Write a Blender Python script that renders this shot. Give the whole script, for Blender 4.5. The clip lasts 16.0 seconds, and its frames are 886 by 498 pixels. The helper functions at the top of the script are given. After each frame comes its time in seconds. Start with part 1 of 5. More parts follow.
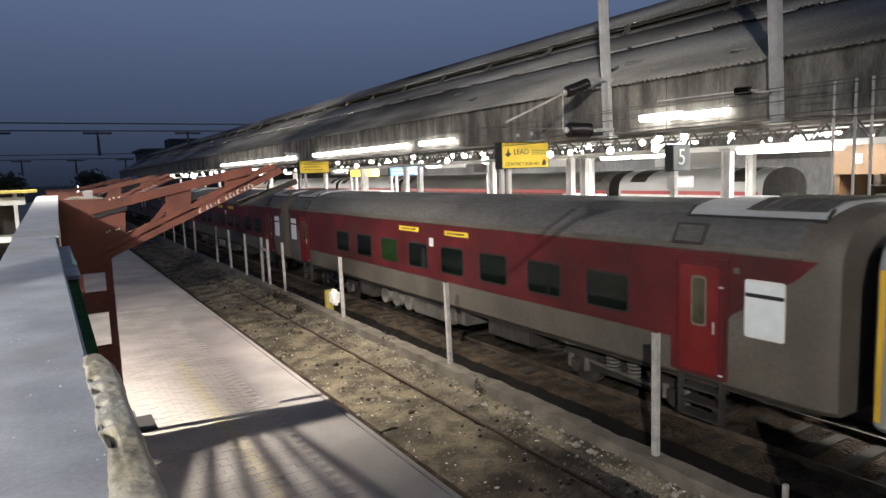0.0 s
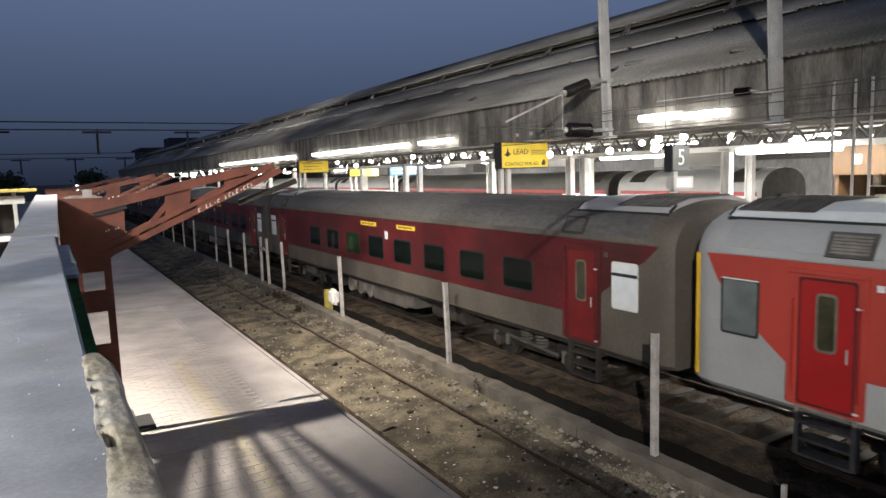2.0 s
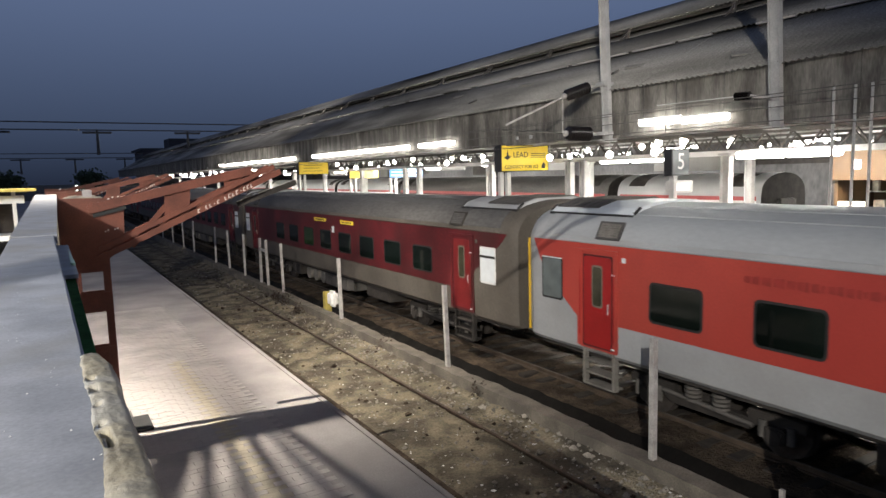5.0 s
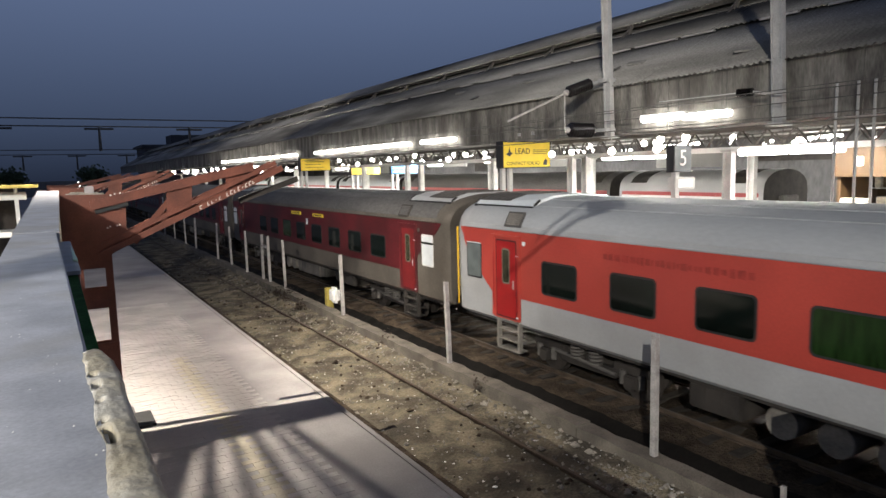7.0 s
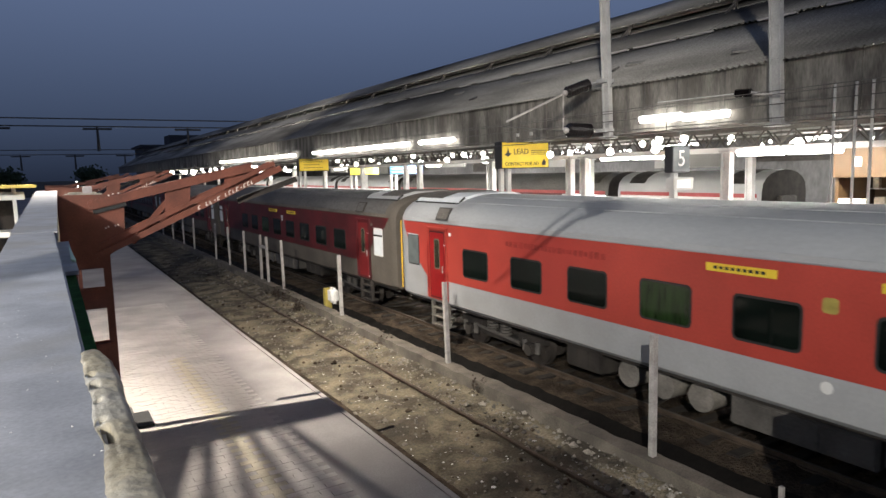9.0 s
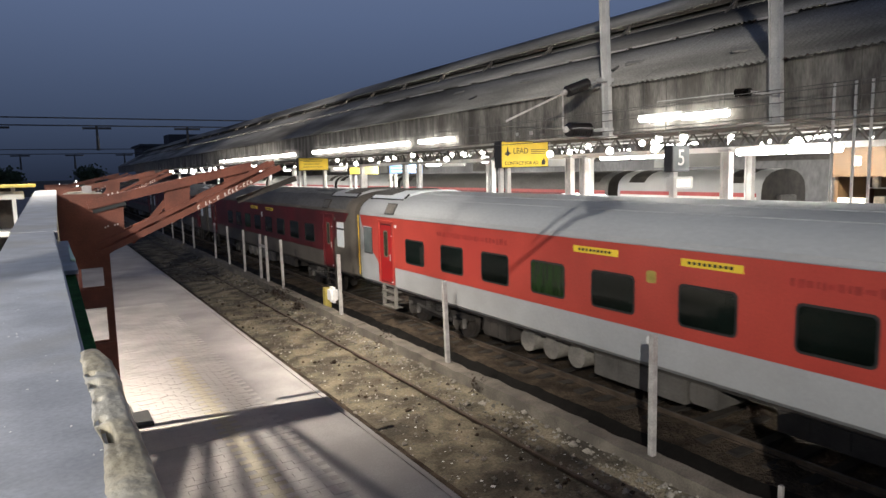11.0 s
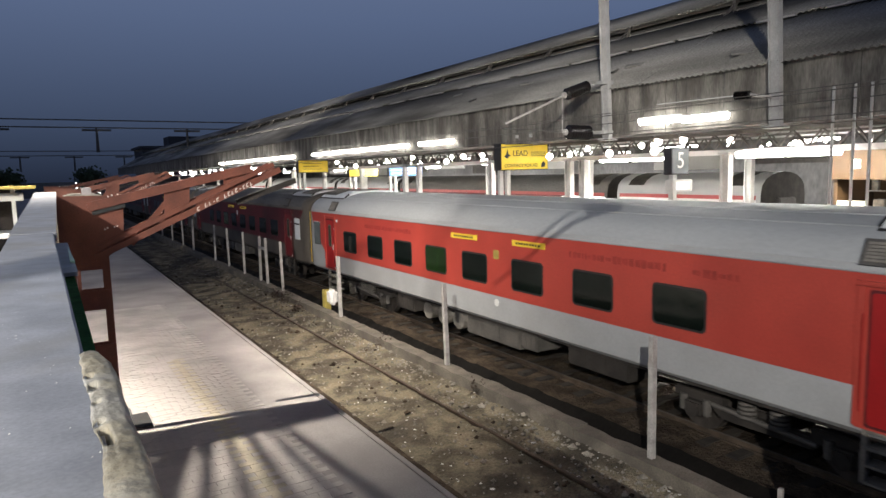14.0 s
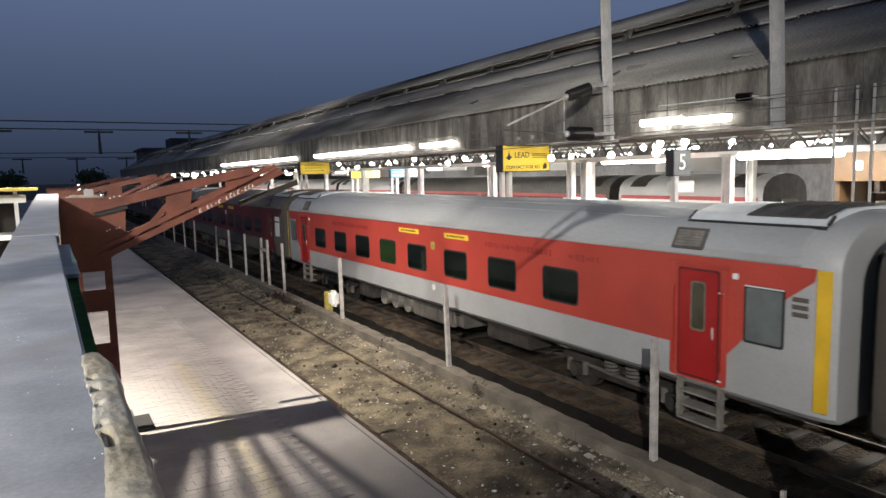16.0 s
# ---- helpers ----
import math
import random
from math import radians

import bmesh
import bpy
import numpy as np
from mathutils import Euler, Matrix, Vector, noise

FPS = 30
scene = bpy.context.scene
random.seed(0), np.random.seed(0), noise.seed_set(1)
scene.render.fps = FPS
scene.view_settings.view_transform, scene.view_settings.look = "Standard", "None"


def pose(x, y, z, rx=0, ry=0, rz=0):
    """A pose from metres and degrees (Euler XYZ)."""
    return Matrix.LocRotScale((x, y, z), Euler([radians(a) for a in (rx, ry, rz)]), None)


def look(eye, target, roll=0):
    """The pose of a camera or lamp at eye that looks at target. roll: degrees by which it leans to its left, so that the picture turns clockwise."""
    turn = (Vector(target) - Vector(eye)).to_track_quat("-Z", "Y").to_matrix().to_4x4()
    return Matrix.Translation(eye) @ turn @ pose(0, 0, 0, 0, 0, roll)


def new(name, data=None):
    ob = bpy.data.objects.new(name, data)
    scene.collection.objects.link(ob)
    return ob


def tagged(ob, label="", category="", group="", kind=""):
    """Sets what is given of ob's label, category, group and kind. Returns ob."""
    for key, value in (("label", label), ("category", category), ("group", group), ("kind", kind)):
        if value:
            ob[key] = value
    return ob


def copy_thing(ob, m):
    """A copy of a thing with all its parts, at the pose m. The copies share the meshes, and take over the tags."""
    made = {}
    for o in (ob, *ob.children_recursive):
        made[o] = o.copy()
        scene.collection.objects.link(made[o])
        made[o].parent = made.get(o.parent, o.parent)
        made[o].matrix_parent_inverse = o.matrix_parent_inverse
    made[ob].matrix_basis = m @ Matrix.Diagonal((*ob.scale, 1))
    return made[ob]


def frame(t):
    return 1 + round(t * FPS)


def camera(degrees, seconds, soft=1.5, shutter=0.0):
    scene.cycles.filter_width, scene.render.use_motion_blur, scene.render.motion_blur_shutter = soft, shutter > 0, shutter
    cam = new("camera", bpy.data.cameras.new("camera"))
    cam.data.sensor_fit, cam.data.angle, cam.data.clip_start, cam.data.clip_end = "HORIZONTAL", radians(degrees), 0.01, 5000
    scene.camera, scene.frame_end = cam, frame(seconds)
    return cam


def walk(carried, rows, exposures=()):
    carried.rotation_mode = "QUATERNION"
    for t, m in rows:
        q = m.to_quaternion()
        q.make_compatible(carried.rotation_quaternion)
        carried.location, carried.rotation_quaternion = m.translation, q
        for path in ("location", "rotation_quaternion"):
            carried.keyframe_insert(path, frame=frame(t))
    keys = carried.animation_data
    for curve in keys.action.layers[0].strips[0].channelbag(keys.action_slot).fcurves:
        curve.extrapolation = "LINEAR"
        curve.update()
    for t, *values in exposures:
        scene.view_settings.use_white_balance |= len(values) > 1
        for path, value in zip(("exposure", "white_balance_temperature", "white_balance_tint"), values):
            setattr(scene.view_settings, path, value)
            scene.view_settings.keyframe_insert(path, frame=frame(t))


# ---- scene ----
# camera: hand-held behind a parapet beside platform, almost still
EYE = (0.0, 0.0, 4.726)


def aim(yaw, pitch, roll, eye=EYE):
    """Yaw to the right of the track's direction, pitch downwards, roll, in degrees."""
    a, b, c = radians(yaw), radians(pitch), radians(roll)
    f = Vector((math.sin(a) * math.cos(b), math.cos(a) * math.cos(b), -math.sin(b)))
    r = Vector((math.cos(a), -math.sin(a), 0))
    d = f.cross(r)
    r2, d2 = math.cos(c) * r + math.sin(c) * d, -math.sin(c) * r + math.cos(c) * d
    m = Matrix((r2, -d2, -f)).transposed().to_4x4()
    m.translation = eye
    return m


PATH = [
    (0.0, 31.065, 6.765, 2.002), (0.5, 31.255, 6.690, 1.860), (1.0, 31.080, 6.785, 1.827), (1.5, 31.008, 6.787, 1.892),
    (2.0, 31.123, 6.788, 1.876), (2.5, 31.202, 6.750, 1.764), (3.0, 31.146, 6.759, 1.587), (3.5, 31.125, 6.701, 1.545),
    (4.0, 31.273, 6.587, 1.527), (6.5, 30.974, 6.619, 1.447), (7.0, 31.028, 6.869, 1.475), (7.5, 31.204, 6.717, 1.446),
    (8.0, 31.055, 6.979, 1.478), (8.5, 30.885, 6.998, 1.520), (9.0, 31.155, 6.844, 1.434), (11.5, 31.188, 6.910, 1.436),
    (12.0, 31.156, 6.846, 1.388), (12.5, 31.254, 6.775, 1.392), (13.0, 31.341, 6.734, 1.446), (13.5, 31.274, 6.759, 1.269),
    (14.0, 31.228, 6.705, 1.359), (14.5, 31.332, 6.613, 1.346), (15.0, 31.250, 6.602, 1.346), (15.5, 31.216, 6.692, 1.411),
    (16.0, 31.085, 6.557, 1.374)]
cam = camera(68, 16.0, soft=1.5, shutter=0.9)
walk(cam, [(t, aim(y, p, r)) for t, y, p, r in PATH], exposures=[(0.0, 0.0), (16.0, 0.0)])

# ---- dusk sky ----
world = bpy.data.worlds.new("dusk_sky")
scene.world = world
world.use_nodes = True
wn, wl = world.node_tree.nodes, world.node_tree.links
wn.clear()
w_out, w_bg = wn.new("ShaderNodeOutputWorld"), wn.new("ShaderNodeBackground")
w_tc, w_sep, w_ramp = wn.new("ShaderNodeTexCoord"), wn.new("ShaderNodeSeparateXYZ"), wn.new("ShaderNodeValToRGB")
wl.new(w_tc.outputs["Generated"], w_sep.inputs[0])
wl.new(w_sep.outputs["Z"], w_ramp.inputs[0])
wl.new(w_ramp.outputs[0], w_bg.inputs[0])
wl.new(w_bg.outputs[0], w_out.inputs[0])
w_ramp.color_ramp.elements[0].position, w_ramp.color_ramp.elements[0].color = 0.0, (0.010, 0.014, 0.026, 1)
w_ramp.color_ramp.elements[1].position, w_ramp.color_ramp.elements[1].color = 1.0, (0.010, 0.013, 0.024, 1)
for pos, col in ((0.08, (0.026, 0.037, 0.066, 1)), (0.22, (0.051, 0.071, 0.125, 1)), (0.35, (0.072, 0.095, 0.158, 1)), (0.6, (0.026, 0.033, 0.056, 1))):
    e = w_ramp.color_ramp.elements.new(pos)
    e.color = col
w_bg.inputs[1].default_value = 1.85


def lamp(name, kind, m, power, colour=(1, 1, 1), **settings):
    data = bpy.data.lights.new(name, kind)
    data.energy, data.color = power, colour
    if kind == "AREA":
        data.shape = "RECTANGLE"
        data.size, data.size_y = settings["size"]
        data.spread = settings.get("spread", math.pi)
    else:
        data.shadow_soft_size = settings.get("radius", 0.15)
    if kind == "SPOT":
        data.spot_size, data.spot_blend = radians(settings["cone"]), settings.get("blend", 0.6)
    ob = new(name, data)
    ob.matrix_world = m
    return ob


# floodlight high over the near platform, above the view; its mast is added
FLOOD = (2.6, 14.3, 11.0)
lamp("platform_floodlight", "SPOT", look(FLOOD, (1.0, 17.2, 0.0)), 15500, (1.0, 0.90, 0.77), cone=118, radius=0.025, blend=1.0)
# lamps further along the platform, beyond the walkway
for x, y in ((-3.2, 27.0), (-4.0, 44.0)):
    lamp("platform_lamp", "POINT", pose(x, y, 7.0), 170, (1.0, 0.9, 0.76), radius=0.2)
lamp("walkway_end_lamp", "POINT", pose(-2.2, 10.0, 6.3), 250, (0.93, 0.97, 1.0), radius=0.6)
# floodlight over the walkway behind the camera, on the tracks
KEY = (-12.4, -13.4, 12.08)
lamp("walkway_floodlight", "SPOT", look(KEY, (8.8, 10.0, 1.9)), 28000, (1.0, 0.95, 0.87), cone=32, radius=0.02, blend=1.0)
# unseen fill added further behind, thrown on to the big roof to brighten it
lamp("roof_fill_light", "SPOT", look((-14.4, -15.4, 13.1), (18.5, 38.0, 12.0)), 45000, (1.0, 0.93, 0.84), cone=46, radius=0.5, blend=0.8)
# unseen fill added over the walkway to brighten the parapet slab
lamp("slab_fill_light", "AREA", look((-1.6, 2.0, 6.6), (-0.3, 4.0, 4.2)), 32, (0.9, 0.95, 1.0), size=(1.2, 0.15))
# another unseen fill, added to brighten the far stretch of the roof
lamp("roof_fill_light", "SPOT", look((-9.0, 30.0, 12.0), (18.0, 54.0, 10.0)), 32000, (1.0, 0.93, 0.84), cone=36, radius=0.3, blend=0.7)
# lines of tubes under the big roof
for k in range(9):
    lamp("roof_strip_light", "AREA", pose(17.6, 6 + 14.0 * k, 5.35), 2400, (1.0, 0.96, 0.88), size=(0.5, 11.0))
for k in range(4):
    lamp("far_roof_strip_light", "AREA", pose(36.0, 14 + 22.0 * k, 6.6), 5500, (1.0, 0.96, 0.9), size=(6, 16.0))


# ---- materials ----
def material(name, base, rough=0.7, metal=0.0, vary=0.25, scale=6.0, fine=60.0, bump=0.2, tint=None, tint_amount=0.5, coords="Object", stretch=(1, 1, 1), spec=0.5, contrast=0.18, dist=0.01):
    m = bpy.data.materials.new(name)
    m.use_nodes = True
    n, l = m.node_tree.nodes, m.node_tree.links
    b = n["Principled BSDF"]
    b.inputs["Roughness"].default_value, b.inputs["Metallic"].default_value = rough, metal
    b.inputs["Specular IOR Level"].default_value = spec
    tc, mp = n.new("ShaderNodeTexCoord"), n.new("ShaderNodeMapping")
    mp.inputs["Scale"].default_value = stretch
    l.new(tc.outputs[coords], mp.inputs[0])
    big, small = n.new("ShaderNodeTexNoise"), n.new("ShaderNodeTexNoise")
    big.inputs["Scale"].default_value, small.inputs["Scale"].default_value = scale, fine
    big.inputs["Detail"].default_value, small.inputs["Detail"].default_value = 6, 4
    for t in (big, small):
        l.new(mp.outputs[0], t.inputs["Vector"])
    ramp = n.new("ShaderNodeValToRGB")
    dark = tuple(c * (1 - vary) for c in base)
    light = tuple(min(1, c * (1 + vary)) for c in base)
    ramp.color_ramp.elements[0].position, ramp.color_ramp.elements[0].color = 0.5 - contrast, (*dark, 1)
    ramp.color_ramp.elements[1].position, ramp.color_ramp.elements[1].color = 0.5 + contrast, (*light, 1)
    l.new(big.outputs[0], ramp.inputs[0])
    colour = ramp.outputs[0]
    grain = n.new("ShaderNodeMix")
    grain.data_type, grain.blend_type = "RGBA", "OVERLAY"
    grain.inputs[0].default_value = min(0.9, vary * 1.6)
    l.new(colour, grain.inputs["A"])
    l.new(small.outputs[0], grain.inputs["B"])
    colour = grain.outputs["Result"]
    if tint:
        third, mask, mix = n.new("ShaderNodeTexNoise"), n.new("ShaderNodeValToRGB"), n.new("ShaderNodeMix")
        third.inputs["Scale"].default_value, third.inputs["Detail"].default_value = scale * 0.45, 8
        l.new(mp.outputs[0], third.inputs["Vector"])
        mask.color_ramp.elements[0].position, mask.color_ramp.elements[1].position = 0.48, 0.66
        l.new(third.outputs[0], mask.inputs[0])
        mix.data_type = "RGBA"
        k = n.new("ShaderNodeMath")
        k.operation = "MULTIPLY"
        k.inputs[1].default_value = tint_amount
        l.new(mask.outputs[0], k.inputs[0])
        l.new(k.outputs[0], mix.inputs[0])
        l.new(colour, mix.inputs["A"])
        mix.inputs["B"].default_value = (*tint, 1)
        colour = mix.outputs["Result"]
    l.new(colour, b.inputs["Base Color"])
    if bump:
        bp = n.new("ShaderNodeBump")
        bp.inputs["Strength"].default_value, bp.inputs["Distance"].default_value = bump, dist
        l.new(small.outputs[0], bp.inputs["Height"])
        l.new(bp.outputs[0], b.inputs["Normal"])
    return m


def glow(name, colour, strength):
    m = bpy.data.materials.new(name)
    m.use_nodes = True
    b = m.node_tree.nodes["Principled BSDF"]
    b.inputs["Base Color"].default_value = (0.8, 0.8, 0.8, 1)
    b.inputs["Emission Color"].default_value, b.inputs["Emission Strength"].default_value = (*colour, 1), strength
    return m


M = {
    "dirt": material("trackside_dirt", (0.155, 0.132, 0.092), 0.95, vary=0.5, scale=1.6, fine=22, bump=1.0, tint=(0.045, 0.037, 0.028), tint_amount=0.85, dist=0.06, contrast=0.10),
    "ground": material("far_ground", (0.055, 0.048, 0.04), 0.95, vary=0.4, scale=0.6, fine=20, bump=0.6, dist=0.05),
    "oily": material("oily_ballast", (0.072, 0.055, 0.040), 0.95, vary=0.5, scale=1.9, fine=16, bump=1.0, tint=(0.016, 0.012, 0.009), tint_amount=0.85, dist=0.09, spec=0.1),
    "stone": material("stone_chips", (0.22, 0.2, 0.17), 0.9, vary=0.5, scale=3, fine=60),
    "litter": material("litter", (0.75, 0.74, 0.72), 0.6, vary=0.15, scale=5),
    "paver": material("platform_paver", (0.45, 0.425, 0.41), 0.75, vary=0.2, scale=1.2, fine=50, bump=0.25, tint=(0.30, 0.285, 0.28), tint_amount=0.6, coords="Object"),
    "paver_yellow": material("tactile_yellow", (0.47, 0.43, 0.335), 0.75, vary=0.25, scale=2.0, fine=50, bump=0.3),
    "concrete": material("platform_concrete", (0.36, 0.34, 0.335), 0.8, vary=0.2, scale=0.9, fine=40, bump=0.3, tint=(0.24, 0.22, 0.215), tint_amount=0.6),
    "oldwall": material("old_wall_concrete", (0.145, 0.128, 0.105), 0.9, vary=0.35, scale=2.2, fine=40, bump=0.6, tint=(0.09, 0.08, 0.07), tint_amount=0.7),
    "post": material("post_galvanised", (0.40, 0.38, 0.365), 0.65, 0.0, vary=0.25, scale=5, fine=40, tint=(0.22, 0.19, 0.17), tint_amount=0.6),
    "rail": material("rail_rust", (0.085, 0.062, 0.044), 0.7, 0.2, vary=0.35, scale=4, fine=50),
    "rail_top": material("rail_polished", (0.14, 0.12, 0.10), 0.65, 0.3, vary=0.15, scale=4),
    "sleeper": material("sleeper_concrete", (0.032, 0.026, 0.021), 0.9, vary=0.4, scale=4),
    "slab": material("parapet_slab", (0.33, 0.34, 0.37), 0.40, vary=0.2, scale=7, fine=150, bump=0.12, tint=(0.27, 0.25, 0.21), tint_amount=0.6, dist=0.002),
    "cement": material("rough_cement", (0.33, 0.29, 0.21), 0.5, vary=0.35, scale=16, fine=70, bump=0.35, tint=(0.46, 0.44, 0.39), tint_amount=0.7, dist=0.01),
    "green": material("green_paint", (0.028, 0.115, 0.034), 0.8, vary=0.3, scale=9, fine=60, spec=0.05),
    "red_oxide": material("red_oxide_steel", (0.15, 0.048, 0.029), 0.6, vary=0.25, scale=3, fine=40, bump=0.2, tint=(0.09, 0.03, 0.021), tint_amount=0.7),
    "chalk": material("chalk_white", (0.7, 0.62, 0.56), 0.9, vary=0.1),
    "steel_grey": material("grey_steel_paint", (0.42, 0.42, 0.41), 0.55, 0.0, vary=0.18, scale=2, fine=30, tint=(0.25, 0.24, 0.22), tint_amount=0.4),
    "steel_dark": material("dark_steel", (0.09, 0.085, 0.08), 0.6, 0.2, vary=0.3, scale=3),
    "porcelain": material("brown_insulator", (0.010, 0.008, 0.008), 0.25, vary=0.2),
    "sheet": material("asbestos_roof_sheet", (0.27, 0.262, 0.245), 0.92, vary=0.35, scale=0.55, fine=30, bump=0.15, tint=(0.06, 0.056, 0.052), tint_amount=0.9, dist=0.01, stretch=(1, 0.32, 1), contrast=0.14, spec=0.2),
    "fascia": material("stained_fascia_sheet", (0.175, 0.166, 0.15), 0.88, vary=0.35, scale=1.5, fine=16, bump=0.15, tint=(0.065, 0.06, 0.053), tint_amount=0.75, stretch=(1, 1.6, 0.4), dist=0.01, contrast=0.10, spec=0.2),
    "inner_roof": material("roof_underside", (0.27, 0.265, 0.255), 0.9, vary=0.10, scale=0.8, fine=12),
    "platform2": material("bright_platform_floor", (0.45, 0.43, 0.4), 0.5, vary=0.15, scale=1.0),
    "white": material("white_paint", (0.74, 0.74, 0.72), 0.5, vary=0.08, scale=2, fine=30),
    "tube": glow("fluorescent_tube", (1.0, 0.97, 0.9), 20),
    "bulb": glow("led_lamp", (1.0, 0.95, 0.86), 25),
    "bulb_warm": glow("sodium_lamp", (1.0, 0.62, 0.22), 12),
    "sign_yellow": material("yellow_sign_face", (0.80, 0.58, 0.05), 0.5, vary=0.06, scale=2),
    "sign_black": material("black_paint", (0.02, 0.02, 0.022), 0.5, vary=0.2),
    "sign_blue": material("blue_sign_face", (0.06, 0.22, 0.62), 0.5, vary=0.08),
    "sign_dark": material("dark_sign_face", (0.11, 0.125, 0.13), 0.45, vary=0.15),
    "coach_red": material("coach_vermilion_paint", (0.43, 0.058, 0.042), 0.38, vary=0.12, scale=0.8, fine=24, bump=0.04, tint=(0.36, 0.04, 0.034), tint_amount=0.5),
    "door_red": material("door_red_paint", (0.34, 0.014, 0.015), 0.4, vary=0.1, scale=2, fine=24, bump=0.04),
    "coach_grey": material("coach_light_grey_paint", (0.37, 0.378, 0.385), 0.5, vary=0.08, scale=0.9, fine=22, bump=0.04, tint=(0.28, 0.27, 0.26), tint_amount=0.5),
    "roof_grey": material("coach_roof_grey", (0.37, 0.385, 0.395), 0.5, vary=0.08, scale=0.7, fine=18, bump=0.05, tint=(0.22, 0.215, 0.21), tint_amount=0.5, stretch=(1, 0.4, 1)),
    "maroon": material("dirty_maroon_paint", (0.088, 0.010, 0.0125), 0.5, vary=0.4, scale=0.9, fine=18, bump=0.06, tint=(0.055, 0.018, 0.017), tint_amount=0.7),
    "maroon_door": material("worn_red_door_paint", (0.17, 0.014, 0.015), 0.45, vary=0.2, scale=2, fine=20),
    "grime_grey": material("grimy_grey_paint", (0.098, 0.086, 0.072), 0.65, vary=0.25, scale=0.8, fine=16, bump=0.1, tint=(0.09, 0.075, 0.06), tint_amount=0.7),
    "grime_roof": material("grimy_roof", (0.092, 0.089, 0.087), 0.75, vary=0.35, scale=0.6, fine=14, bump=0.1, tint=(0.07, 0.064, 0.06), tint_amount=0.7, stretch=(1, 0.4, 1)),
    "glass": material("tinted_coach_glass", (0.004, 0.007, 0.0055), 0.08, vary=0.6, scale=0.7, bump=0.0, spec=0.22),
    # green curtain with the lit interior's brightness put into its colour
    "glass_green": material("lit_green_curtain_glass", (0.012, 0.030, 0.008), 0.1, vary=0.5, scale=2.5, bump=0.0, spec=0.35, stretch=(1, 4, 0.6)),
    "letter_red": material("faded_lettering_red", (0.30, 0.032, 0.027), 0.5, vary=0.2),
    "frosted": material("frosted_glass", (0.13, 0.15, 0.15), 0.25, vary=0.15, scale=3, bump=0.0),
    "white_pane": material("white_panel", (0.72, 0.76, 0.78), 0.4, vary=0.05),
    "rubber": material("black_rubber", (0.02, 0.02, 0.02), 0.7, vary=0.2),
    "coach_yellow": material("yellow_end_stripe", (0.72, 0.45, 0.03), 0.45, vary=0.12, scale=2),
    "under": material("underframe_grime", (0.026, 0.022, 0.019), 0.8, vary=0.4, scale=3, fine=25, bump=0.3, tint=(0.055, 0.047, 0.04), tint_amount=0.5),
    "under_grey": material("underframe_grey_box", (0.095, 0.088, 0.08), 0.7, vary=0.3, scale=2, fine=25, bump=0.1, tint=(0.1, 0.09, 0.08), tint_amount=0.6),
    "wheel": material("wheel_steel", (0.08, 0.07, 0.063), 0.55, 0.5, vary=0.3, scale=4),
    "leaf": material("tree_leaves", (0.05, 0.075, 0.035), 0.8, vary=0.4, scale=2),
    "bark": material("tree_bark", (0.08, 0.06, 0.045), 0.9, vary=0.3, scale=4),
    "stripe_red": material("red_stripe_paint", (0.34, 0.06, 0.06), 0.5, vary=0.1),
    "box_yellow": material("yellow_box_paint", (0.36, 0.29, 0.07), 0.6, vary=0.2, scale=6),
    "kiosk": material("tan_kiosk_paint", (0.055, 0.028, 0.008), 0.6, vary=0.2, scale=2),
    "far_wall": material("grey_station_wall", (0.09, 0.09, 0.093), 0.9, vary=0.35, scale=0.25, fine=4, stretch=(1, 1, 0.5)),
    "goods_orange": material("orange_packets", (0.55, 0.24, 0.06), 0.5, vary=0.3, scale=8),
    "goods_pale": material("pale_packets", (0.6, 0.55, 0.45), 0.5, vary=0.3, scale=8),
    "tarp_blue": material("blue_tarpaulin", (0.03, 0.06, 0.2), 0.5, vary=0.3),
    "window_rim": material("dull_metal_rim", (0.20, 0.17, 0.13), 0.5, 0.3, vary=0.2),
    "door_glass": material("olive_door_glass", (0.045, 0.042, 0.025), 0.2, vary=0.4, scale=3, bump=0.0),
    "glint_green": material("pale_green_glint", (0.5, 0.75, 0.6), 0.3, vary=0.1),
    # near-black stand-in for the shade behind the kerb wall
    "kerb_shade": material("kerb_shade_black", (0.007, 0.006, 0.005), 0.8, vary=0.4, scale=3, fine=20, bump=0.4, spec=0.15),
    "tank_grey": material("dusty_tank_paint", (0.19, 0.175, 0.155), 0.7, vary=0.3, scale=3, fine=25),
    "haze_city": material("far_buildings", (0.05, 0.055, 0.07), 0.9, vary=0.3, scale=0.05),
}


# ---- mesh helpers ----
def box(bm, x0, x1, y0, y1, z0, z1, bevel=0.0):
    m = Matrix.Translation(((x0 + x1) / 2, (y0 + y1) / 2, (z0 + z1) / 2)) @ Matrix.Diagonal((abs(x1 - x0), abs(y1 - y0), abs(z1 - z0), 1))
    r = bmesh.ops.create_cube(bm, size=1.0, matrix=m)
    if bevel:
        vs = set(r["verts"])
        es = [e for e in bm.edges if e.verts[0] in vs and e.verts[1] in vs]
        bmesh.ops.bevel(bm, geom=es, offset=bevel, segments=2, affect="EDGES", clamp_overlap=True)


